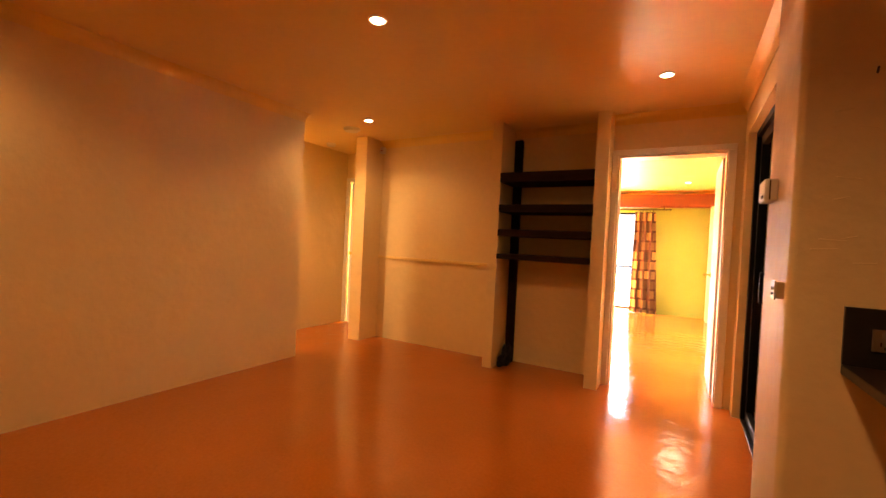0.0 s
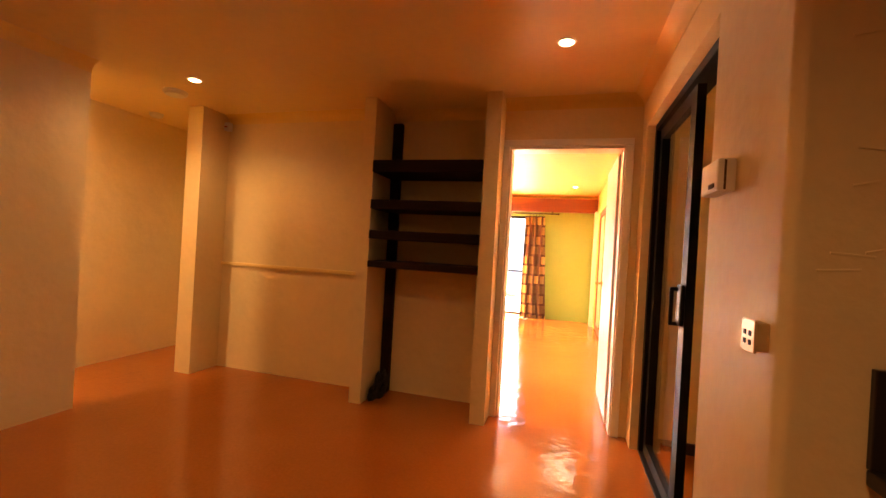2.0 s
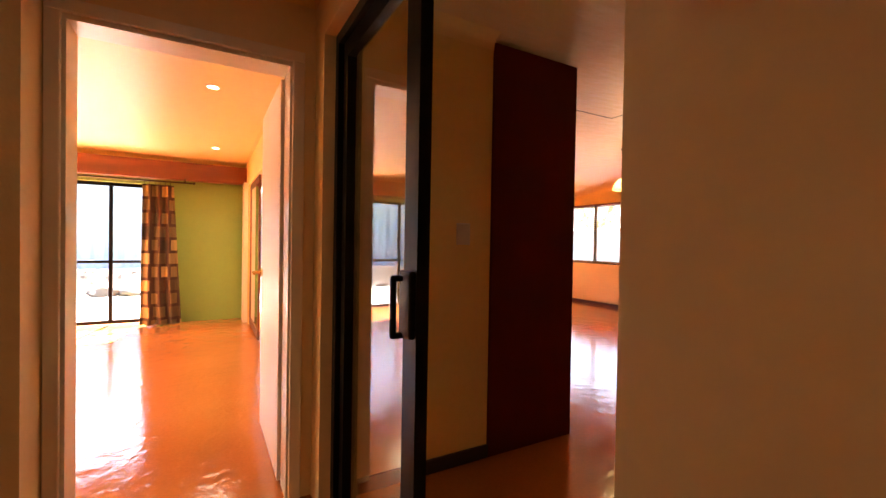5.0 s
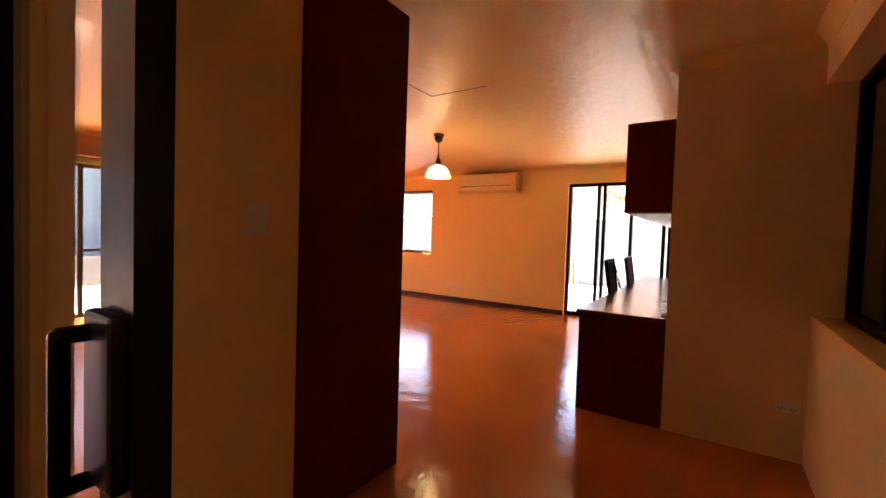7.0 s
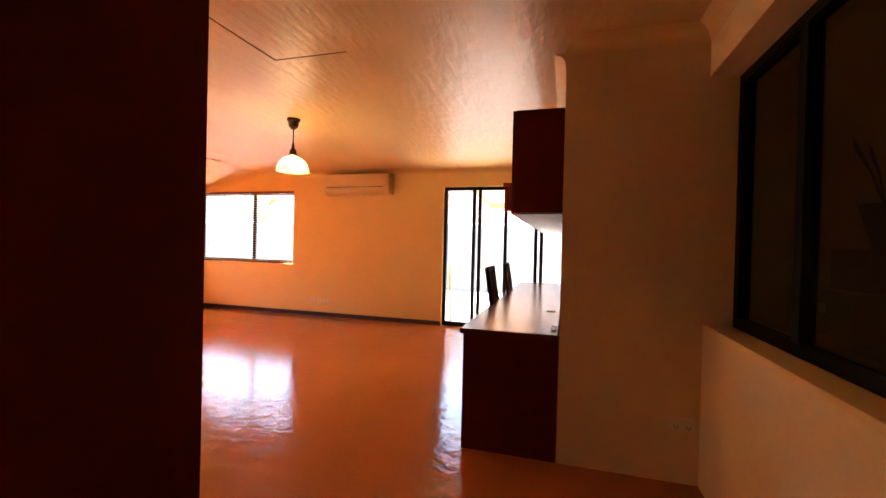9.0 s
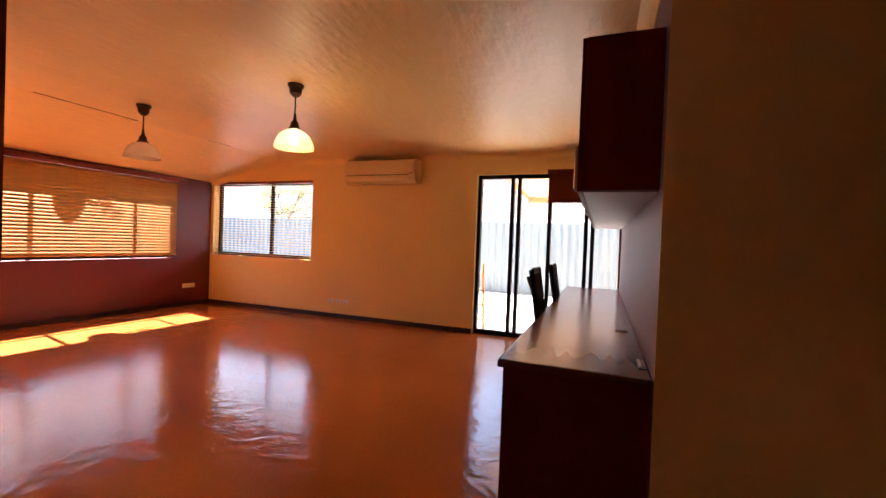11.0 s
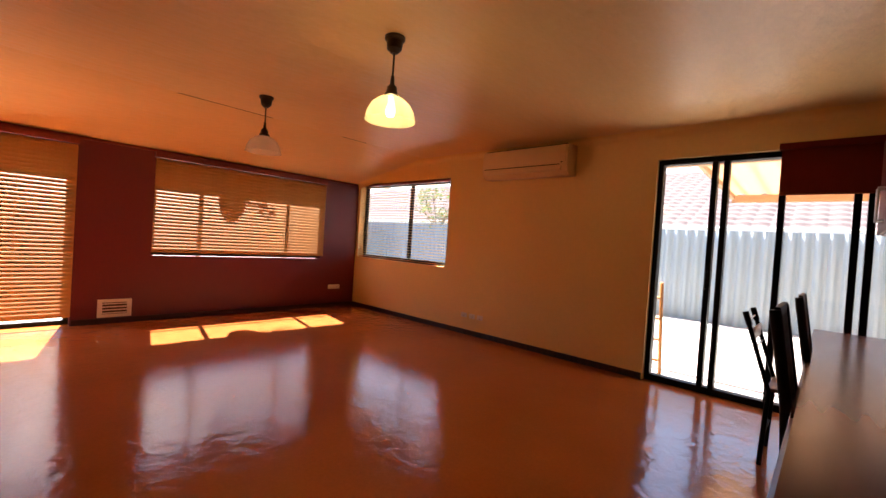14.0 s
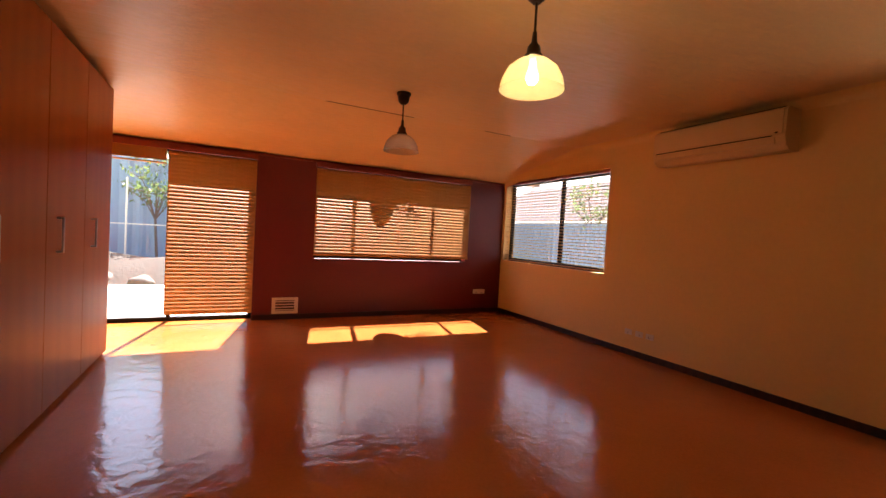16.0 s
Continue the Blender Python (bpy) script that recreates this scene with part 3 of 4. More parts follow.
# ---- air conditioner ----
ACPLASTIC = mat("aged_cream_plastic", (0.76, 0.57, 0.29), 0.4, 0, 0.03, 6, 60, 0.02)
ac = thing("air_conditioner", "cream-white split-system air conditioner on the wall", "air conditioner", (7.37, 6.25, 2.02))
bm = bmesh.new()
prof = [(7.374, 2.04), (7.374, 2.37), (7.20, 2.37), (7.165, 2.34), (7.155, 2.14), (7.175, 2.07), (7.23, 2.035)]
va = [[bm.verts.new((px, yy, pz)) for px, pz in prof] for yy in (5.67, 6.81)]
k = len(prof)
for i in range(k):
    bm.faces.new((va[0][i], va[0][(i + 1) % k], va[1][(i + 1) % k], va[1][i]))
bm.faces.new(va[0])
bm.faces.new(va[1])
part("casing", bm, ACPLASTIC, ac)
part("front_panel", B(7.142, 7.16, 5.685, 6.795, 2.155, 2.345, bevel=0.008), ACPLASTIC, ac, smooth=True)
part("outlet_slot", B(7.150, 7.172, 5.76, 6.77, 2.142, 2.149), BLACKMETAL, ac, "dark air outlet slot")
part("air_flap", B(7.150, 7.180, 5.74, 6.775, 2.082, 2.134, bevel=0.006), ACPLASTIC, ac, smooth=True)
part("badge", B(7.1385, 7.1415, 5.715, 5.735, 2.16, 2.17), BLACKMETAL, ac, "small dark badge")
for k in range(4):
    part("grille_bar", B(7.20 + 0.035 * k, 7.222 + 0.035 * k, 5.70, 6.78, 2.371, 2.376), BLACKMETAL, ac)

# ---- niche shelves ----
for z0, z1 in ((1.84, 1.935), (1.55, 1.625), (1.315, 1.385), (1.09, 1.142)):
    solo("shelf", B(-1.334, -0.451, 4.045, 4.455, z0, z1, bevel=0.006), SHELFWOOD, "dark-stained thick timber shelf built into the wall niche", "shelf", (-0.9, 4.25, z0), group="niche shelves")
solo("niche_post", B(-1.333, -1.25, 4.40, 4.459, 0.0, 2.33, bevel=0.01), SHELFWOOD, "dark-stained upright post in the niche corner", "post", (-1.3, 4.43, 0))

# ---- outdoors ----
solo("ground", B(-60, 80, -60, 90, -0.6, -0.16), GRASSY, "dry pale garden ground reaching far away", "ground", kind="structure")
solo("paving_garden", B(-6, 9.5, 9.96, 13.7, -0.158, -0.06), PAVING, "sunlit pale concrete paving", "paving", kind="structure")
# The second slab is added, to bounce sunlight onto the fence.
solo("paving_patio_and_bounce", boxes((7.60, 13.0, -3, 9.955, -0.158, -0.06), (9.504, 13.0, 9.957, 16.0, -0.158, -0.06)), PAVING, "sunlit pale concrete patio with an added strip that brightens the fence", "paving", kind="structure")

GUTTER = mat("brown_eaves_paint", (0.22, 0.12, 0.08), 0.5, 0, 0.1, 3, 40, 0.05)
solo("eaves", boxes((-3.4, 8.3, 9.96, 10.12, 2.186, 2.42), (7.60, 8.0, 9.0, 9.955, 2.2, 2.42)), GUTTER, "brown painted eaves along the garden wall", "eaves", kind="structure")


def wavy(nu, nv, place):
    """A sheet of nu by nv cells; place gives the point for u, v from 0 to 1."""
    vs = [place(i / nu, j / nv) for i in range(nu + 1) for j in range(nv + 1)]
    fs = [(i * (nv + 1) + j, (i + 1) * (nv + 1) + j, (i + 1) * (nv + 1) + j + 1, i * (nv + 1) + j + 1) for i in range(nu) for j in range(nv)]
    me = bpy.data.meshes.new("sheet")
    me.from_pydata(vs, [], fs)
    bm = bmesh.new()
    bm.from_mesh(me)
    bpy.data.meshes.remove(me)
    return bm


def rib(s, period, depth):
    """The height of a trapezoid rib at s metres."""
    p = (s / period) % 1.0
    return depth * min(1.0, max(0.0, 4 * abs(p - 0.5) - 0.5))


def dent(y, z):
    return 0.03 * noise.noise((y * 1.3, z * 1.7, 3.0)) + 0.012 * noise.noise((y * 5, z * 6, 8.0))


fence_east = thing("fence", "dented pale corrugated steel boundary fence", "fence", (13.0, 5, -0.1))
for k in range(10):
    a, b = -4.0 + k * 2.4, -4.0 + (k + 1) * 2.4
    part("fence_sheet", wavy(112, 6, lambda u, v: (13.0 + 0.004 * (k % 2) + rib(a + (b - a) * u, 0.19, 0.045) + dent(a + (b - a) * u, 1.9 * v), a + (b - a) * u, -0.1 + 1.92 * v)), FENCE, fence_east)
fence_north = thing("fence", "pale blue-grey corrugated steel fence behind the garden bed", "fence", (2, 19.0, -0.1))
BLUEFENCE = mat("blue_grey_steel_fence", (0.25, 0.33, 0.41), 0.5, 0.1, 0.1, 1.0, 20, 0.03)
for k in range(10):
    a, b = -12.0 + k * 2.4, -12.0 + (k + 1) * 2.4
    part("fence_sheet", wavy(28, 4, lambda u, v: (a + (b - a) * u, 19.0 + rib(a + (b - a) * u, 0.36, 0.05) + dent(a + (b - a) * u, 1.9 * v), -0.1 + 3.1 * v)), BLUEFENCE, fence_north)

# the neighbour's tiled roof, rising behind the fence
neighbour = thing("house", "neighbouring house with a grey tiled roof behind the fence", "house", (16.5, 4, -0.16))


def tile_place(u, v):
    run, y = 5.5 * u, -6 + 30 * v
    course = (run / 0.32) % 1.0
    return (13.5 + run, y, 1.86 + 0.40 * run + 0.055 * (1 - course) + 0.03 * abs(math.sin(math.pi * y / 0.30)))


part("roof", wavy(102, 480, tile_place), ROOFTILE, neighbour, "grey interlocking roof tiles")
part("wall", B(14.2, 14.35, -5.8, 23.8, -0.16, 1.95), PLASTER, neighbour)
part("gutter", B(13.40, 13.52, -6, 24, 1.78, 1.88, bevel=0.01), WHITEPAINT, neighbour)

# patio cover
cover = thing("patio_cover", "ribbed plastic patio roof on painted timber beams", "patio roof", (9.8, 1.5, -0.06))
part("sheeting", wavy(4, 300, lambda u, v: (8.4 + 3.1 * u, -2.5 + 7.3 * v, 2.46 - 0.14 * u + 0.035 * math.cos(2 * math.pi * (7.3 * v) / 0.30))), POLYROOF, cover, smooth=True)
part("beam", B(8.55, 8.62, -2.5, 9.6, 2.30, 2.42, bevel=0.004), TIMBERWHITE, cover)
part("beam", B(11.25, 11.32, -2.5, 4.8, 2.18, 2.30, bevel=0.004), TIMBERWHITE, cover)
for y in (4.78, 2.4, 0.0):
    bm = B(7.60, 11.4, y - 0.025, y + 0.025, 2.36, 2.43)
    for v in bm.verts:
        v.co.z -= (v.co.x - 8.4) * 0.045
    part("rafter", bm, TIMBERWHITE, cover)
for y in (-2.3, 1.2):
    part("post", B(11.24, 11.33, y - 0.045, y + 0.045, -0.06, 2.18, bevel=0.004), TIMBERWHITE, cover)

# step ladder and door mat outside the patio door
TIMBER = wood("bare_timber", (0.35, 0.17, 0.07), (0.48, 0.26, 0.11), "z", 0.6, 0)
lad = thing("step_ladder", "small bare timber step ladder leaning by the patio door", "ladder", (7.75, 4.85, -0.06))
for y in (4.80, 5.05):
    part("side_rail", pipe([(7.85, y, -0.06), (7.70, y, 0.95)], 0.018), TIMBER, lad)
for i in range(4):
    z = 0.12 + 0.22 * i
    part("step", B(7.76 - 0.03 * i, 7.86 - 0.03 * i, 4.81, 5.04, z, z + 0.02, bevel=0.003), TIMBER, lad)
MATRUB = mat("black_rubber_mat", (0.012, 0.012, 0.014), 0.8, 0, 0.3, 20, 200, 0.4, 150, 0.004)
solo("door_mat", B(7.60, 7.90, 4.0, 4.78, -0.06, -0.042, bevel=0.004), MATRUB, "black rubber mat outside the glass door", "mat", (7.7, 4.4, -0.06))

# garden bed, rocks and trees
solo("garden_bed", wavy(40, 24, lambda u, v: (-8 + 20 * u, 14.2 + 4.6 * v, -0.165 + 0.75 * math.sin(math.pi * v) * (0.7 + 0.5 * noise.noise((u * 9, v * 4, 1))) * math.sin(math.pi * min(1, max(0, u))) ** 0.3)), SOIL, "mounded brown garden bed with stones", "garden bed", kind="structure", smooth=True)
ROCK = mat("garden_rock", (0.11, 0.085, 0.07), 0.85, 0, 0.3, 3, 20, 0.5, 14, 0.02)
rng = random.Random(4)
for k in range(14):
    x, y, r = -4 + 12 * k / 13 + rng.uniform(-0.3, 0.3), 14.3 + rng.uniform(-0.2, 0.5), rng.uniform(0.18, 0.36)
    bm = bmesh.new()
    bmesh.ops.create_icosphere(bm, subdivisions=3, radius=r)
    for v in bm.verts:
        v.co = v.co * (1 + 0.35 * noise.noise(v.co / r * 1.1 + Vector((k * 7, 0, 0))))
        v.co.z *= 0.65
        v.co += Vector((x, y, -0.16 + r * 0.3))
    solo("rock", bm, ROCK, "rounded weathered stone edging the garden bed", "rock", (x, y, -0.16), group="bed edging stones", smooth=True)


def tree(x, y, height, spread, leaves, seed):
    r = random.Random(seed)
    ob = thing("tree", "leafy garden tree with a slender branching trunk", "tree", (x, y, -0.16))
    bm = bmesh.new()
    tips = []
    top = Vector((x + r.uniform(-0.2, 0.2), y + r.uniform(-0.2, 0.2), height * 0.45))
    rod(bm, (x, y, -0.2), top, 0.015 * height, 0.011 * height, 9)
    for i in range(8):
        a = i * 0.79 + r.uniform(-0.3, 0.3)
        end = top + Vector((math.cos(a) * spread * r.uniform(0.45, 0.9), math.sin(a) * spread * r.uniform(0.45, 0.9), height * r.uniform(0.12, 0.5)))
        mid = (top + end) / 2 + Vector((0, 0, height * 0.05))
        rod(bm, top, mid, 0.008 * height, 0.005 * height, 7)
        rod(bm, mid, end, 0.005 * height, 0.008, 6)
        tips += [mid, end]
        for k in range(3):
            e2 = end + Vector((r.uniform(-1, 1), r.uniform(-1, 1), r.uniform(-0.3, 0.8))) * spread * 0.35
            rod(bm, mid.lerp(end, 0.6), e2, 0.014, 0.005, 5)
            tips.append(e2)
    part("trunk", bm, BARK, ob)
    vs, fs = [], []
    for i in range(leaves):
        c = r.choice(tips) + Vector((r.gauss(0, 1), r.gauss(0, 1), r.gauss(0, 0.8))) * spread * 0.17
        s = r.uniform(0.04, 0.085)
        m = Euler((r.uniform(0, 6), r.uniform(0, 6), r.uniform(0, 6))).to_matrix()
        n0 = len(vs)
        vs += [c + m @ Vector(q) * s for q in ((-1, 0, 0), (0, -0.45, 0.1), (1, 0, 0), (0, 0.45, 0.1))]
        fs.append((n0, n0 + 1, n0 + 2, n0 + 3))
    me = bpy.data.meshes.new("leaves")
    me.from_pydata(vs, [], fs)
    bm = bmesh.new()
    bm.from_mesh(me)
    part("crown", bm, LEAF, ob)
    return ob


tree(1.2, 20.3, 4.2, 1.7, 2600, 1)
tree(-2.0, 20.6, 4.8, 2.0, 2600, 2)
tree(13.3, 13.3, 2.9, 0.8, 480, 3)
tree(1.5, 17.8, 2.7, 0.75, 420, 8)
tree(5.5, 21.0, 4.5, 1.9, 2200, 5)
lawn_pole = solo("washing_line_pole", boxes((0.78, 0.82, 17.6, 17.64, -0.16, 2.3), (-0.3, 1.9, 17.61, 17.64, 1.05, 1.08)), WHITEPAINT, "white painted pole with a cross rail in the garden", "pole", (0.8, 17.62, -0.16))

# hanging basket under the eaves, seen as a shadow on the blind
hb = thing("hanging_basket", "hanging flower basket with trailing leaves under the eaves", "planter", (5.34, 10.06, 1.84))
part("bowl", lathe([(0.0, 0.0), (0.06, 0.005), (0.12, 0.06), (0.17, 0.16), (0.19, 0.26), (0.18, 0.26), (0.0, 0.25)], (5.34, 10.06, 1.86), 24), BARK, hb, smooth=True)
for a in (0, 2.1, 4.2):
    part("chain", rod(bmesh.new(), (5.34 + 0.18 * math.cos(a), 10.06 + 0.18 * math.sin(a), 2.11), (5.34, 10.06, 2.40), 0.003, None, 5), BLACKMETAL, hb)
r = random.Random(9)
bm = bmesh.new()
for i in range(60):
    t = r.random()
    c = Vector((5.50 + 0.42 * t + r.gauss(0, 0.03), 10.06 + r.gauss(0, 0.05), 2.12 - 0.16 * t + r.gauss(0, 0.035)))
    q = Euler((r.uniform(0, 6), r.uniform(0, 6), r.uniform(0, 6))).to_matrix()
    bm.faces.new([bm.verts.new(c + q @ Vector(p) * 0.035) for p in ((-1, 0, 0), (0, -0.5, 0), (1, 0, 0), (0, 0.5, 0))])
part("trailing_leaves", bm, LEAF, hb)

# ---- trim ----
def skirting(*b):
    solo("baseboard", B(*b, bevel=0.003), SKIRT, "dark timber skirting board", "skirting", kind="structure")


skirting(7.357, 7.374, 4.84, 9.70, 0.0, 0.065)
skirting(3.62, 7.356, 9.702, 9.719, 0.0, 0.065)
skirting(0.81, 1.62, 4.162, 4.179, 0.0, 0.075)
skirting(1.621, 1.637, 8.55, 9.70, 0.0, 0.065)
cornice((-3.10, 3.16, H), (-3.10, -2.69, H))
cornice((-1.435, 4.38, H), (-3.05, 4.38, H))
cornice((-0.45, 4.46, H), (-1.335, 4.46, H))
cornice((0.64, 4.28, H), (-0.34, 4.28, H))
cornice((0.64, 2.49, H), (0.64, 4.28, H))
cornice((0.565, 2.02, H), (0.565, 2.49, H))
cornice((7.375, 3.015, H), (7.375, 8.05, H))
cornice((3.80, 3.015, H), (7.375, 3.015, H))
cornice((7.375, 8.05, H), (7.375, 9.72, H - 0.305))
cornice((3.66, 2.285, H), (3.66, 3.015, H))
cornice((0.80, 2.285, H), (3.66, 2.285, H))
cornice((1.62, 4.18, H), (0.80, 4.18, H))
solo("trim", B(1.63, 7.36, 9.695, 9.719, 2.095, 2.125, bevel=0.006), PELMET, "dark red timber moulding along the top of the maroon wall", "trim", kind="structure")
dado = solo("trim", B(-3.049, -1.436, 4.355, 4.379, 0.99, 1.02, bevel=0.004), PLASTER_SMOOTH, "narrow cream ledge rail along the recess", "trim", kind="structure")
CRACK = mat("crack_shadow_line", (0.10, 0.06, 0.04), 0.9, 0, 0.3, 20, 60, 0.1)
for nm, row in (("hatch", (2.88, 3.47, 4.846, 4.854, H - 0.003, H - 0.0005)), ("hatch", (3.462, 3.470, 4.33, 4.85, H - 0.003, H - 0.0005)), ("joint", (4.12, 5.02, 8.045, 8.052, H - 0.004, H - 0.0005)), ("joint", (5.90, 6.26, 8.045, 8.052, H - 0.004, H - 0.0005))):
    solo("ceiling_" + nm + "_gap", B(*row), CRACK, "dark open joint in the ceiling sheets", "joint", kind="structure")

# ---- small wall fittings ----
def socket_plate(name, label, axis, at, a0, a1, z0, z1, out, holes=2, m=None):
    """A wall plate. out: the way it faces along the wall's normal, +1 or -1."""
    mid = (a0 + a1) / 2
    ob = thing(name, label, "socket" if holes else "switch", (mid, at, z0) if axis == "x" else (at, mid, z0))

    def slab(nm, s0, s1, d0, d1, q0, q1, mm, par, bev=0.002):
        lo, hi = sorted((at + out * d0, at + out * d1))
        bm = B(s0, s1, lo, hi, q0, q1, bevel=bev) if axis == "x" else B(lo, hi, s0, s1, q0, q1, bevel=bev)
        return part(nm, bm, mm, par)

    p = slab("plate", a0, a1, 0.0005, 0.009, z0, z1, m or WHITEPLASTIC, ob)
    n = max(holes, 1)
    for i in range(n):
        c = a0 + (a1 - a0) * (i + 0.5) / n
        slab("rocker", c - 0.008, c + 0.008, 0.009, 0.013, z1 - 0.026, z1 - 0.010, m or WHITEPLASTIC, p, 0.001)
        if holes:
            for dx in (-0.009, 0.009):
                slab("slot", c + dx - 0.0016, c + dx + 0.0016, 0.0091, 0.0098, z0 + 0.018, z0 + 0.030, BLACKMETAL, p, 0)
            slab("slot", c - 0.0016, c + 0.0016, 0.0091, 0.0098, z0 + 0.008, z0 + 0.017, BLACKMETAL, p, 0)
    return ob


socket_plate("power_socket", "white double power socket on the maroon wall", "x", 9.72, 6.87, 7.09, 0.30, 0.372, -1)
for y in (7.13, 6.99, 6.86):
    socket_plate("wall_plate", "small white outlet plate low on the cream wall", "y", 7.375, y - 0.045, y + 0.045, 0.225, 0.285, -1, 1)
socket_plate("power_socket", "white power socket low on the passage wall", "y", 3.66, 2.31, 2.43, 0.285, 0.355, -1)
socket_plate("light_switch", "white light switch on the passage wall", "x", 4.18, 1.39, 1.475, 1.235, 1.355, -1, 0)
sb = thing("switch_box", "worn surface-mounted double switch box on the dining wall", "switch", (0.56, 2.10, 1.09))
AGED = mat("aged_plate", (0.62, 0.45, 0.25), 0.3, 0.4, 0.1, 10, 60, 0.02)
part("box", B(0.541, 0.5645, 2.062, 2.118, 1.092, 1.152, bevel=0.004), AGED, sb)
plate = part("plate", B(0.535, 0.5405, 2.058, 2.122, 1.088, 1.156, bevel=0.002), AGED, sb, "yellowed cover plate")
for y in (2.077, 2.103):
    for z in (1.103, 1.122):
        part("rocker", B(0.5335, 0.535, y - 0.006, y + 0.006, z, z + 0.011), BLACKMETAL, plate, "dark worn rocker")
th = thing("door_chime", "white plastic chime box on the dining wall", "chime box", (0.56, 2.32, 1.46))
part("case", B(0.52, 0.564, 2.285, 2.42, 1.458, 1.545, bevel=0.008), WHITEPLASTIC, th)
part("grille", B(0.517, 0.521, 2.305, 2.345, 1.47, 1.482, bevel=0.001), CRACK, th)
part("side_gap", B(0.535, 0.54, 2.2835, 2.286, 1.463, 1.54), CRACK, th)

vt = thing("wall_vent", "cream square floor-level wall vent on the maroon wall", "vent", (4.0, 9.72, 0.07))
part("frame", boxes((3.846, 4.169, 9.70, 9.719, 0.075, 0.11), (3.846, 4.169, 9.70, 9.719, 0.25, 0.285), (3.846, 3.89, 9.70, 9.719, 0.11, 0.25), (4.125, 4.169, 9.70, 9.719, 0.11, 0.25)), WHITEPAINT, vt)
part("backing", B(3.89, 4.125, 9.714, 9.719, 0.11, 0.25), CRACK, vt)
for i in range(4):
    z = 0.118 + 0.036 * i
    part("louvre", B(3.89, 4.125, 9.703, 9.713, z, z + 0.012, bevel=0.002), WHITEPAINT, vt)


def ceiling_disc(name, label, x, y, r, h):
    return solo(name, lathe([(0.0, -0.0005), (r, -0.0005), (r, -h * 0.5), (r * 0.8, -h), (0.0, -h)], (x, y, H), 24), WHITEPLASTIC, label, "smoke alarm", (x, y, H), smooth=True)


ceiling_disc("smoke_alarm", "round white smoke alarm on the dining ceiling", -2.99, 3.72, 0.09, 0.035)
ceiling_disc("smoke_alarm", "round white smoke alarm on the hall ceiling", -3.78, 4.2, 0.06, 0.035)
pir = thing("alarm_sensor", "small white alarm sensor high in the recess corner", "sensor", (-3.02, 4.33, 2.28))
part("case", B(-3.048, -2.995, 4.30, 4.354, 2.28, 2.36, bevel=0.008), WHITEPLASTIC, pir)
part("lens", lathe([(0.0, 0.0), (0.014, 0.0), (0.01, 0.01), (0, 0.012)], (-3.02, 4.295, 2.31), 12), mat("red_lens", (0.5, 0.05, 0.03), 0.2), pir)

# charred lower end of the niche post
SOOT = mat("soot", (0.010, 0.008, 0.007), 0.9, 0, 0.4, 12, 60, 0.5)
bm = bmesh.new()
bmesh.ops.create_icosphere(bm, subdivisions=4, radius=1)
for v in bm.verts:
    k = 1 + 0.45 * noise.noise(v.co * 2.2) + 0.2 * noise.noise(v.co * 6)
    v.co = Vector((-1.285 + v.co.x * 0.045 * k, 4.30 + v.co.y * 0.16 * k, max(0.001, 0.04 + v.co.z * 0.14 * k * (0.5 + 0.5 * (v.co.y + 1)))))
solo("charred_stump", bm, SOOT, "black charred lump at the foot of the niche post", "stump", (-1.28, 4.30, 0), smooth=True)

# ---- kitchen bench and what stands on it ----
kb = thing("kitchen_bench", "dark laminate kitchen bench with upstand", "kitchen bench", (2.2, 1.7, 0))
part("benchtop", B(0.708, 3.655, 1.42, 2.018, 0.876, 0.906, bevel=0.005), BENCH, kb)
part("upstand", B(0.708, 1.54, 2.004, 2.018, 0.907, 1.092, bevel=0.002), BENCH, kb)
part("base_cabinet", B(1.25, 3.655, 1.46, 2.015, 0.0, 0.875), WHITEPLASTIC, kb)
sk = socket_plate("power_socket", "brushed double power socket with a white plug on the bench upstand", "x", 2.004, 0.772, 0.885, 0.962, 1.03, -1, 2, STEEL)
part("plug", B(0.835, 0.872, 1.955, 1.992, 0.955, 0.995, bevel=0.006), WHITEPLASTIC, sk, "white plug")
part("flex", pipe([(0.853, 1.96, 0.958), (0.86, 1.93, 0.925), (0.90, 1.88, 0.911), (1.1, 1.8, 0.911)], 0.004), WHITEPLASTIC, sk)
kc = thing("kitchen_cabinet", "dark laminate kitchen wall cabinet with shut doors", "cabinet", (3.48, 0.75, 1.44))
part("body", B(3.32, 3.656, 0.22, 1.28, 1.44, 2.05, bevel=0.003), BENCH, kc)
for y0, y1 in ((0.223, 0.748), (0.752, 1.277)):
    d = part("door", B(3.30, 3.319, y0, y1, 1.443, 2.047, bevel=0.002), BENCH, kc)
    part("handle", pipe([(3.30, y1 - 0.05, 1.50), (3.27, y1 - 0.05, 1.50), (3.27, y1 - 0.05, 1.62), (3.30, y1 - 0.05, 1.62)], 0.005), STEEL, d, "steel bar handle", smooth=True)
mwv = thing("microwave", "dark microwave oven on the kitchen bench", "microwave", (3.40, 1.75, 0.907))
part("case", B(3.12, 3.62, 1.55, 1.93, 0.907, 1.10, bevel=0.006), BENCH, mwv)
part("display", B(3.30, 3.42, 1.931, 1.934, 1.0, 1.04), STEEL, mwv)
solo("storage_box", B(3.18, 3.42, 1.62, 1.86, 1.101, 1.27, bevel=0.006), CABINET, "dark red box on top of the microwave", "box", (3.3, 1.74, 1.1))
vs = thing("vase", "dark vase of dried stems on the box", "vase", (3.30, 1.74, 1.27))
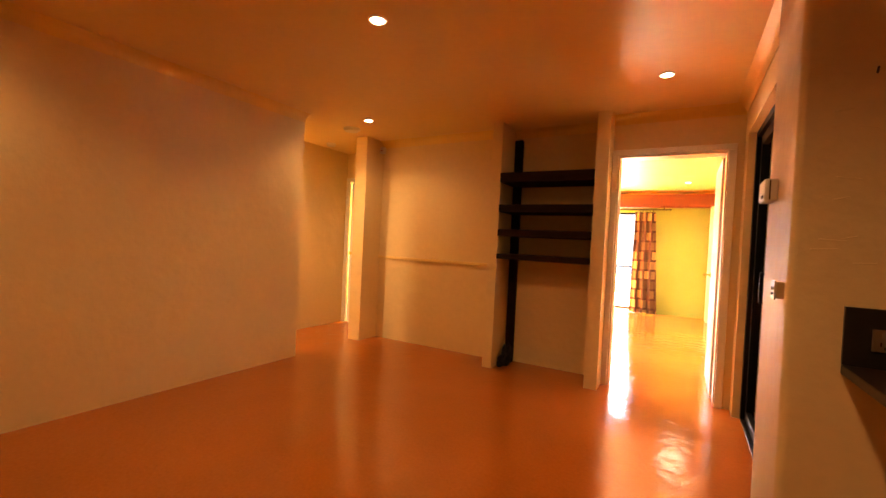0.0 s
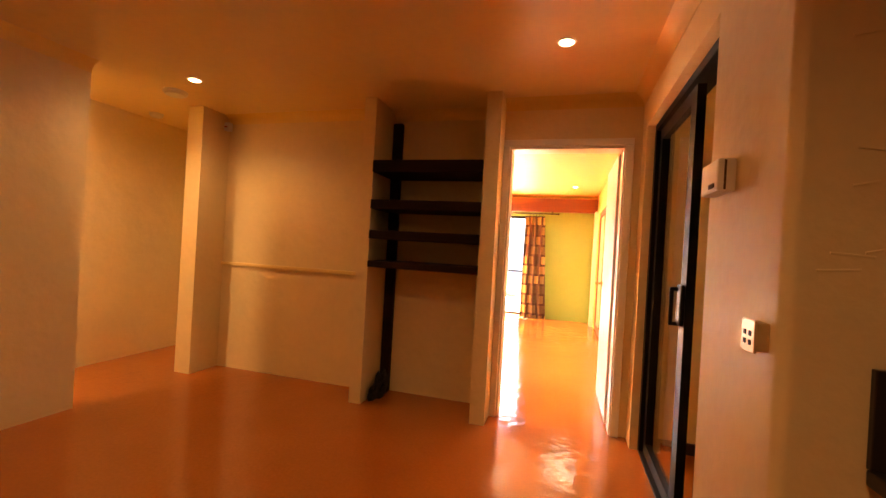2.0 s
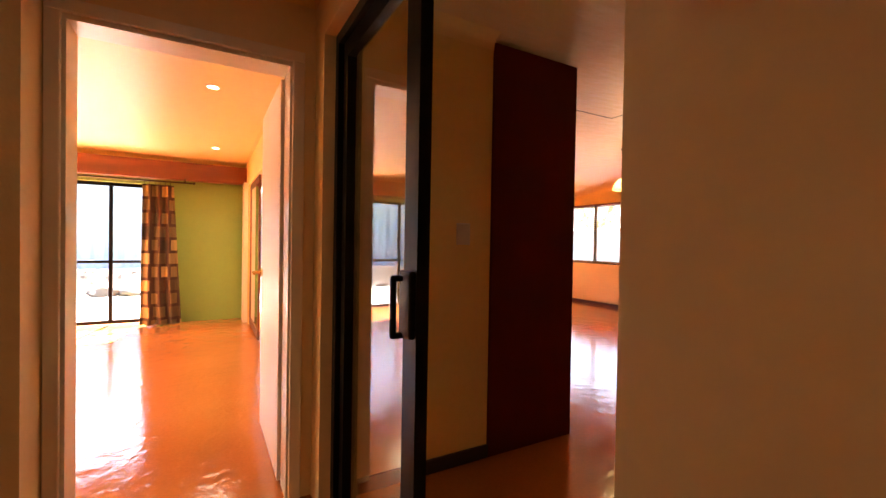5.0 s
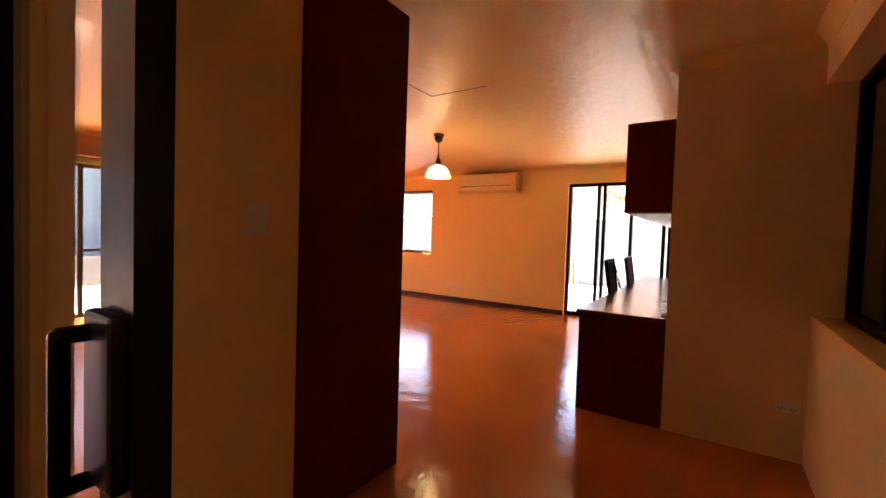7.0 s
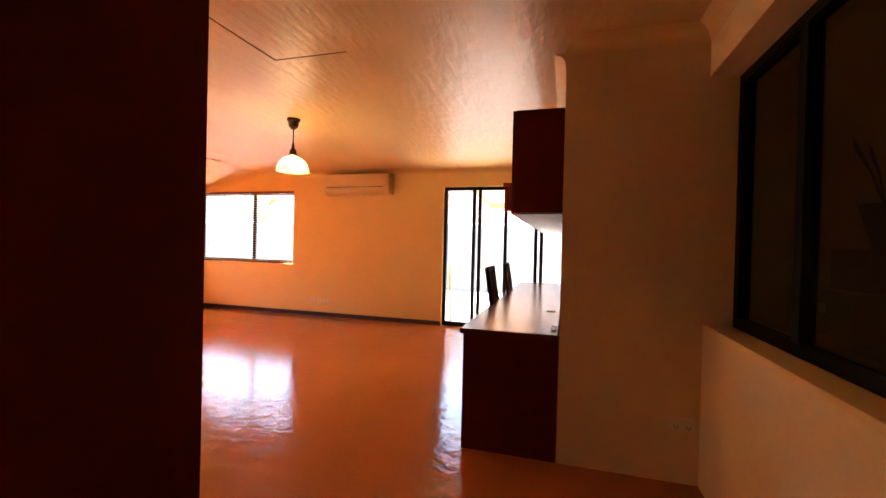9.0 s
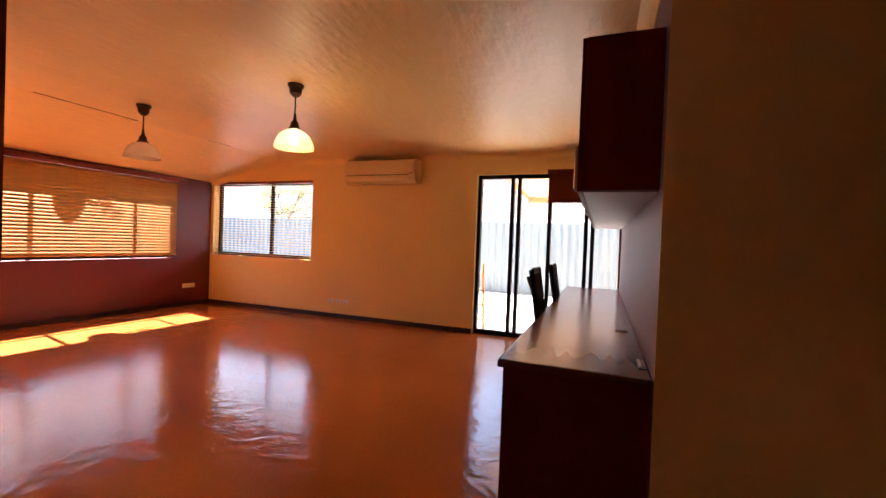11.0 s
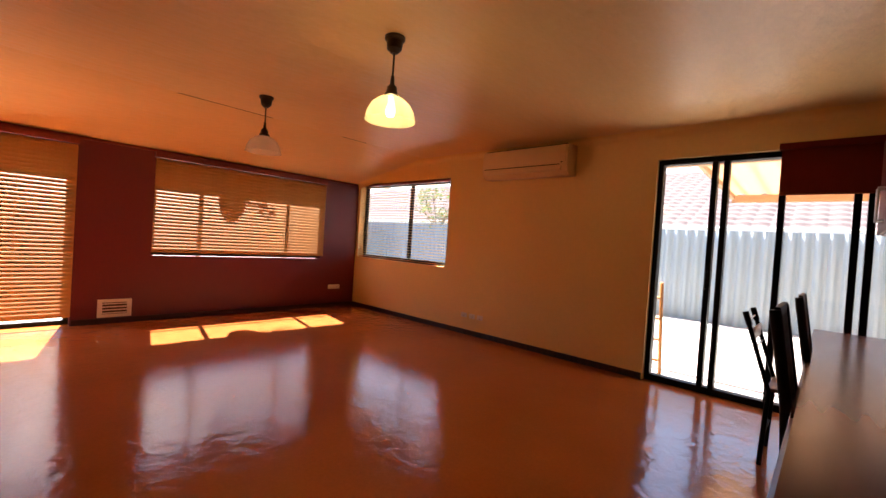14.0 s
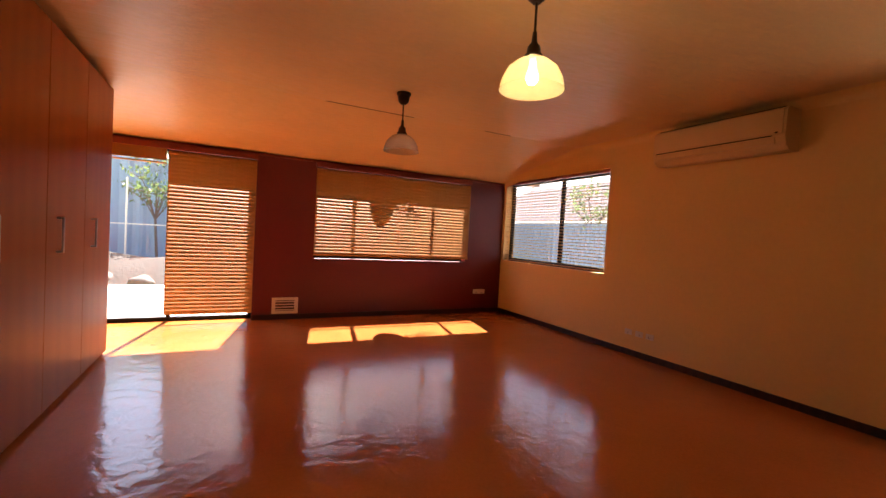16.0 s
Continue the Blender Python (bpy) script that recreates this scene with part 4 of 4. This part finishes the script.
part("pot", lathe([(0.0, 0), (0.045, 0.0), (0.04, 0.02), (0.06, 0.08), (0.085, 0.19), (0.078, 0.19), (0.0, 0.17)], (3.30, 1.74, 1.271), 20), BENCH, vs, smooth=True)
for i in range(9):
    a = i * 0.7
    part("stem", pipe([(3.30, 1.74, 1.44), (3.30 + 0.05 * math.cos(a), 1.74 + 0.05 * math.sin(a), 1.6), (3.30 + 0.11 * math.cos(a), 1.74 + 0.11 * math.sin(a), 1.70 + 0.02 * (i % 3))], 0.004, 5), SHELFWOOD, vs)

# ---- bedroom ----
solo("bedroom_beam", B(-3.19, 0.718, 9.40, 9.548, 2.10, 2.36, bevel=0.006), BEAMWOOD, "polished red timber beam above the bedroom window", "beam", kind="structure")
cornice((0.72, 9.548, H), (-3.2, 9.548, H))
solo("trim", B(0.66, 0.719, 9.10, 9.395, 0.0, 2.10, bevel=0.006), WHITEPAINT, "cream painted corner trim", "trim", kind="structure")
CURTAIN = bpy.data.materials.new("checked_curtain_cloth")
CURTAIN.use_nodes = True
cn, cl = CURTAIN.node_tree.nodes, CURTAIN.node_tree.links
co = cn.new("ShaderNodeTexCoord")
sep, com = cn.new("ShaderNodeSeparateXYZ"), cn.new("ShaderNodeCombineXYZ")
br = cn.new("ShaderNodeTexBrick")
cl.new(co.outputs["Object"], sep.inputs[0])
cl.new(sep.outputs["X"], com.inputs["X"])
cl.new(sep.outputs["Z"], com.inputs["Y"])
cl.new(com.outputs[0], br.inputs["Vector"])
br.offset, br.squash, br.squash_frequency = 0.5, 1.6, 2
br.inputs["Color1"].default_value, br.inputs["Color2"].default_value, br.inputs["Mortar"].default_value = (0.46, 0.33, 0.14, 1), (0.035, 0.02, 0.014, 1), (0.07, 0.035, 0.02, 1)
br.inputs["Scale"].default_value, br.inputs["Mortar Size"].default_value, br.inputs["Brick Width"].default_value, br.inputs["Row Height"].default_value = 1.0, 0.022, 0.115, 0.19
cb = cn["Principled BSDF"]
cb.inputs["Roughness"].default_value = 0.9
cl.new(br.outputs["Color"], cb.inputs["Base Color"])


def curtain_place(u, v):
    x = -0.60 + 0.36 * u + 0.05 * (u - 0.5) * (1 - v)
    return (x + (1 - v) * 0.08 * u, 9.33 + 0.035 * math.sin(u * 22 + 0.5 * math.sin(v * 5)) * (1.15 - 0.3 * v), 0.02 + 1.98 * v)


cu = thing("curtain", "brown and gold checked curtain drawn to the side", "curtain", (-0.4, 9.33, 2.0))
bm = wavy(72, 30, curtain_place)
bmesh.ops.solidify(bm, geom=bm.faces[:], thickness=0.004)
part("cloth", bm, CURTAIN, cu, smooth=True)
for i in range(6):
    x = -0.58 + 0.06 * i
    bmr = bmesh.new()
    rod(bmr, (x, 9.33, 2.0), (x, 9.33, 2.045), 0.004, None, 6)
    part("hook", bmr, BRONZE, cu)
cr = thing("curtain_rod", "dark metal curtain rod with end knobs", "curtain rod", (-1.4, 9.33, 2.05))
part("rod", rod(bmesh.new(), (-2.9, 9.33, 2.05), (0.0, 9.33, 2.05), 0.011), BRONZE, cr, smooth=True)
part("finial", lathe([(0.0, -0.02), (0.018, -0.01), (0.02, 0.0), (0.018, 0.012), (0.0, 0.02)], (0.01, 9.33, 2.05), 14), BRONZE, cr, smooth=True)
for x in (-2.8, -0.1):
    part("bracket", B(x - 0.008, x + 0.008, 9.33, 9.399, 2.042, 2.112), BRONZE, cr)
for i in range(3):
    y0 = 5.30 + i * 1.21
    rd = thing("mirror_door", "timber-framed sliding mirror wardrobe door", "wardrobe door", (0.74, y0 + 0.6, 0), group="mirror wardrobe doors")
    xo = 0.732 + 0.03 * (i % 2)
    for a, b in ((y0, y0 + 0.075), (y0 + 1.135, y0 + 1.21)):
        part("frame_stile", B(xo, xo + 0.026, a, b, 0.02, 2.04, bevel=0.003), BEAMWOOD, rd)
    part("frame_rail", B(xo, xo + 0.026, y0 + 0.075, y0 + 1.135, 0.02, 0.12, bevel=0.003), BEAMWOOD, rd)
    part("frame_rail", B(xo, xo + 0.026, y0 + 0.075, y0 + 1.135, 1.96, 2.04, bevel=0.003), BEAMWOOD, rd)
    part("mirror", B(xo + 0.008, xo + 0.014, y0 + 0.074, y0 + 1.136, 0.119, 1.961), MIRROR, rd)

# ---- by the patio door ----
BAMBOO = mat("dark_bamboo_blind", (0.15, 0.026, 0.012), 0.8, 0, 0.2, 4, 60, 0.1, spec=0.1)
rb = thing("rolled_blind", "dark red slatted roll-up blind over the patio door", "blind", (7.34, 3.4, 1.78))
part("head_box", B(7.30, 7.372, 2.99, 3.90, 2.14, 2.19, bevel=0.004), BAMBOO, rb)
for i in range(24):
    z = 1.80 + i * 0.0142
    part("lath", B(7.338, 7.346, 3.0, 3.885, z, z + 0.0139), BAMBOO, rb)
part("bottom_roll", rod(bmesh.new(), (7.342, 3.0, 1.79), (7.342, 3.885, 1.79), 0.014), BAMBOO, rb, smooth=True)

solo("trim", B(7.27, 7.345, 3.017, 3.036, 0.75, 2.13, bevel=0.003), PELMET, "upright red timber board beside the patio door", "trim", kind="structure")

CHAIRSEAT = mat("dark_seat_pad", (0.03, 0.026, 0.025), 0.35, 0, 0.1, 8, 80, 0.1)


SEATWOOD = wood("red_brown_seat", (0.16, 0.05, 0.025), (0.22, 0.075, 0.035), "x", 0.4)
BACKBAR = mat("grey_enamelled_bar", (0.10, 0.098, 0.092), 0.4, 0.2, 0.15, 8, 80, 0.05)


def side_chair(x, y):
    """A light chair that faces the desk; its back stands at y."""
    ob = thing("side_chair", "light black metal chair with a pale back plate and brown seat", "chair", (x, y - 0.2, 0))
    for s in (-1, 1):
        part("back_post", pipe([(x + s * 0.18, y - 0.12, 0.0), (x + s * 0.18, y - 0.14, 0.45), (x + s * 0.175, y, 0.90)], 0.013), BLACKMETAL, ob, smooth=True)
        part("post_cap", rod(bmesh.new(), (x + s * 0.175, y - 0.022, 0.83), (x + s * 0.175, y + 0.003, 0.91), 0.017), BLACKMETAL, ob, smooth=True)
        part("leg", pipe([(x + s * 0.165, y - 0.46, 0.0), (x + s * 0.165, y - 0.45, 0.45)], 0.012), BLACKMETAL, ob, smooth=True)
    for z in (0.86, 0.70):
        part("cross_wire", rod(bmesh.new(), (x - 0.175, y - (0.90 - z) * 0.31, z), (x + 0.175, y - (0.90 - z) * 0.31, z), 0.005), STEEL, ob, smooth=True)
    part("foot_bar", rod(bmesh.new(), (x - 0.18, y - 0.128, 0.18), (x + 0.18, y - 0.128, 0.18), 0.008), BLACKMETAL, ob, smooth=True)
    part("back_plate", B(x - 0.165, x + 0.165, y - 0.052, y - 0.040, 0.735, 0.815, bevel=0.004), WHITEPLASTIC, ob, "pale plastic back plate")
    part("seat", B(x - 0.175, x + 0.175, y - 0.48, y - 0.13, 0.448, 0.472, bevel=0.008), SEATWOOD, ob, "red-brown seat board", smooth=True)
    return ob


def high_chair(x, y):
    """A high-backed dining chair pushed under the desk; its back stands at y."""
    ob = thing("dining_chair", "black dining chair with a tall barred back", "chair", (x, y - 0.2, 0), group="high-backed chairs at the desk")
    for s in (-1, 1):
        bm = pipe([(x + s * 0.17, y - 0.03, 0.0), (x + s * 0.17, y - 0.055, 0.45), (x + s * 0.17, y - 0.04, 0.72), (x + s * 0.17, y - 0.01, 0.92), (x + s * 0.17, y + 0.01, 1.055)], 0.018)
        part("back_post", bm, BLACKMETAL, ob, smooth=True)
        part("leg", pipe([(x + s * 0.17, y - 0.40, 0.0), (x + s * 0.17, y - 0.39, 0.44)], 0.016), BLACKMETAL, ob, smooth=True)
        part("seat_rail", B(x + s * 0.17 - 0.01, x + s * 0.17 + 0.01, y - 0.39, y - 0.06, 0.40, 0.44), BLACKMETAL, ob)
    for z, dy in ((0.50, -0.056), (1.02, 0.004)):
        part("back_rail", B(x - 0.165, x + 0.165, y + dy - 0.009, y + dy + 0.009, z, z + 0.045, bevel=0.005), BLACKMETAL, ob)
    for k in (-0.11, -0.055, 0.0, 0.055, 0.11):
        part("back_bar", pipe([(x + k, y - 0.055, 0.53), (x + k, y - 0.042, 0.72), (x + k, y - 0.012, 0.92), (x + k, y + 0.003, 1.03)], 0.010), BACKBAR, ob, smooth=True)
    part("seat", B(x - 0.18, x + 0.18, y - 0.42, y - 0.075, 0.442, 0.485, bevel=0.018), CHAIRSEAT, ob, "dark padded seat", smooth=True)
    return ob


side_chair(6.38, 3.91)
high_chair(5.06, 3.665)
high_chair(5.98, 3.64)

# small things on the desk
PAPER = mat("white_paper", (0.75, 0.73, 0.70), 0.7, 0, 0.03, 8, 60, 0.1)
pb = B(4.555, 4.61, 3.06, 3.125, 0.7425, 0.7455)
solo("paper_scrap", pb, PAPER, "small white scrap of paper on the desk", "paper", (4.58, 3.09, 0.742))
cg = thing("cable_outlet", "dark cable outlet with a pale cover at the desk edge", "outlet", (3.84, 3.04, 0.742))
part("plate", B(3.77, 3.915, 3.032, 3.062, 0.7425, 0.750, bevel=0.003), BENCH, cg, "dark edged plate")
part("cover", B(3.785, 3.90, 3.048, 3.060, 0.7505, 0.755, bevel=0.002), WHITEPLASTIC, cg, "pale lifting cover")

# trowel ridges, a nail and a flaked patch on the dining wall beside the bench
ridges = bmesh.new()
for x, z, w, a in ((0.70, 1.50, 0.045, -8), (0.685, 1.435, 0.03, 12), (0.80, 1.44, 0.03, -55), (0.67, 1.30, 0.05, -4), (0.71, 1.31, 0.03, 15), (0.65, 1.27, 0.05, 4), (0.82, 1.62, 0.05, 6), (0.75, 1.23, 0.04, 3), (0.74, 1.66, 0.035, -14), (0.68, 1.72, 0.04, 8)):
    box(ridges, -w * 0.7, w * 0.7, -0.004, 0.0, -0.0025, 0.0025, bevel=0.0014, turn=pose(x, 2.0205, z, 0, -a, 0))
solo("plaster_ridges", ridges, PLASTER, "raised trowel ridges in the cream plaster", "plaster", kind="structure")
nail = solo("wall_nail", rod(bmesh.new(), (0.75, 2.022, 1.827), (0.744, 1.992, 1.835), 0.003, None, 8), BRONZE, "bent nail in the plaster wall", "nail", (0.75, 2.02, 1.827))
flake = bmesh.new()
outline = [(0.858, 1.715), (0.872, 1.742), (0.905, 1.76), (0.93, 1.83), (0.925, 1.97), (0.885, 1.96), (0.878, 1.86), (0.870, 1.79)]
front = [flake.verts.new((x, 2.0155, z)) for x, z in outline]
back = [flake.verts.new((x, 2.0195, z)) for x, z in outline]
flake.faces.new(front)
flake.faces.new(back)
for i in range(len(outline)):
    k = (i + 1) % len(outline)
    flake.faces.new((front[i], front[k], back[k], back[i]))
solo("flaked_patch", flake, BARK, "brown flaked patch on the plaster wall", "patch", kind="structure")
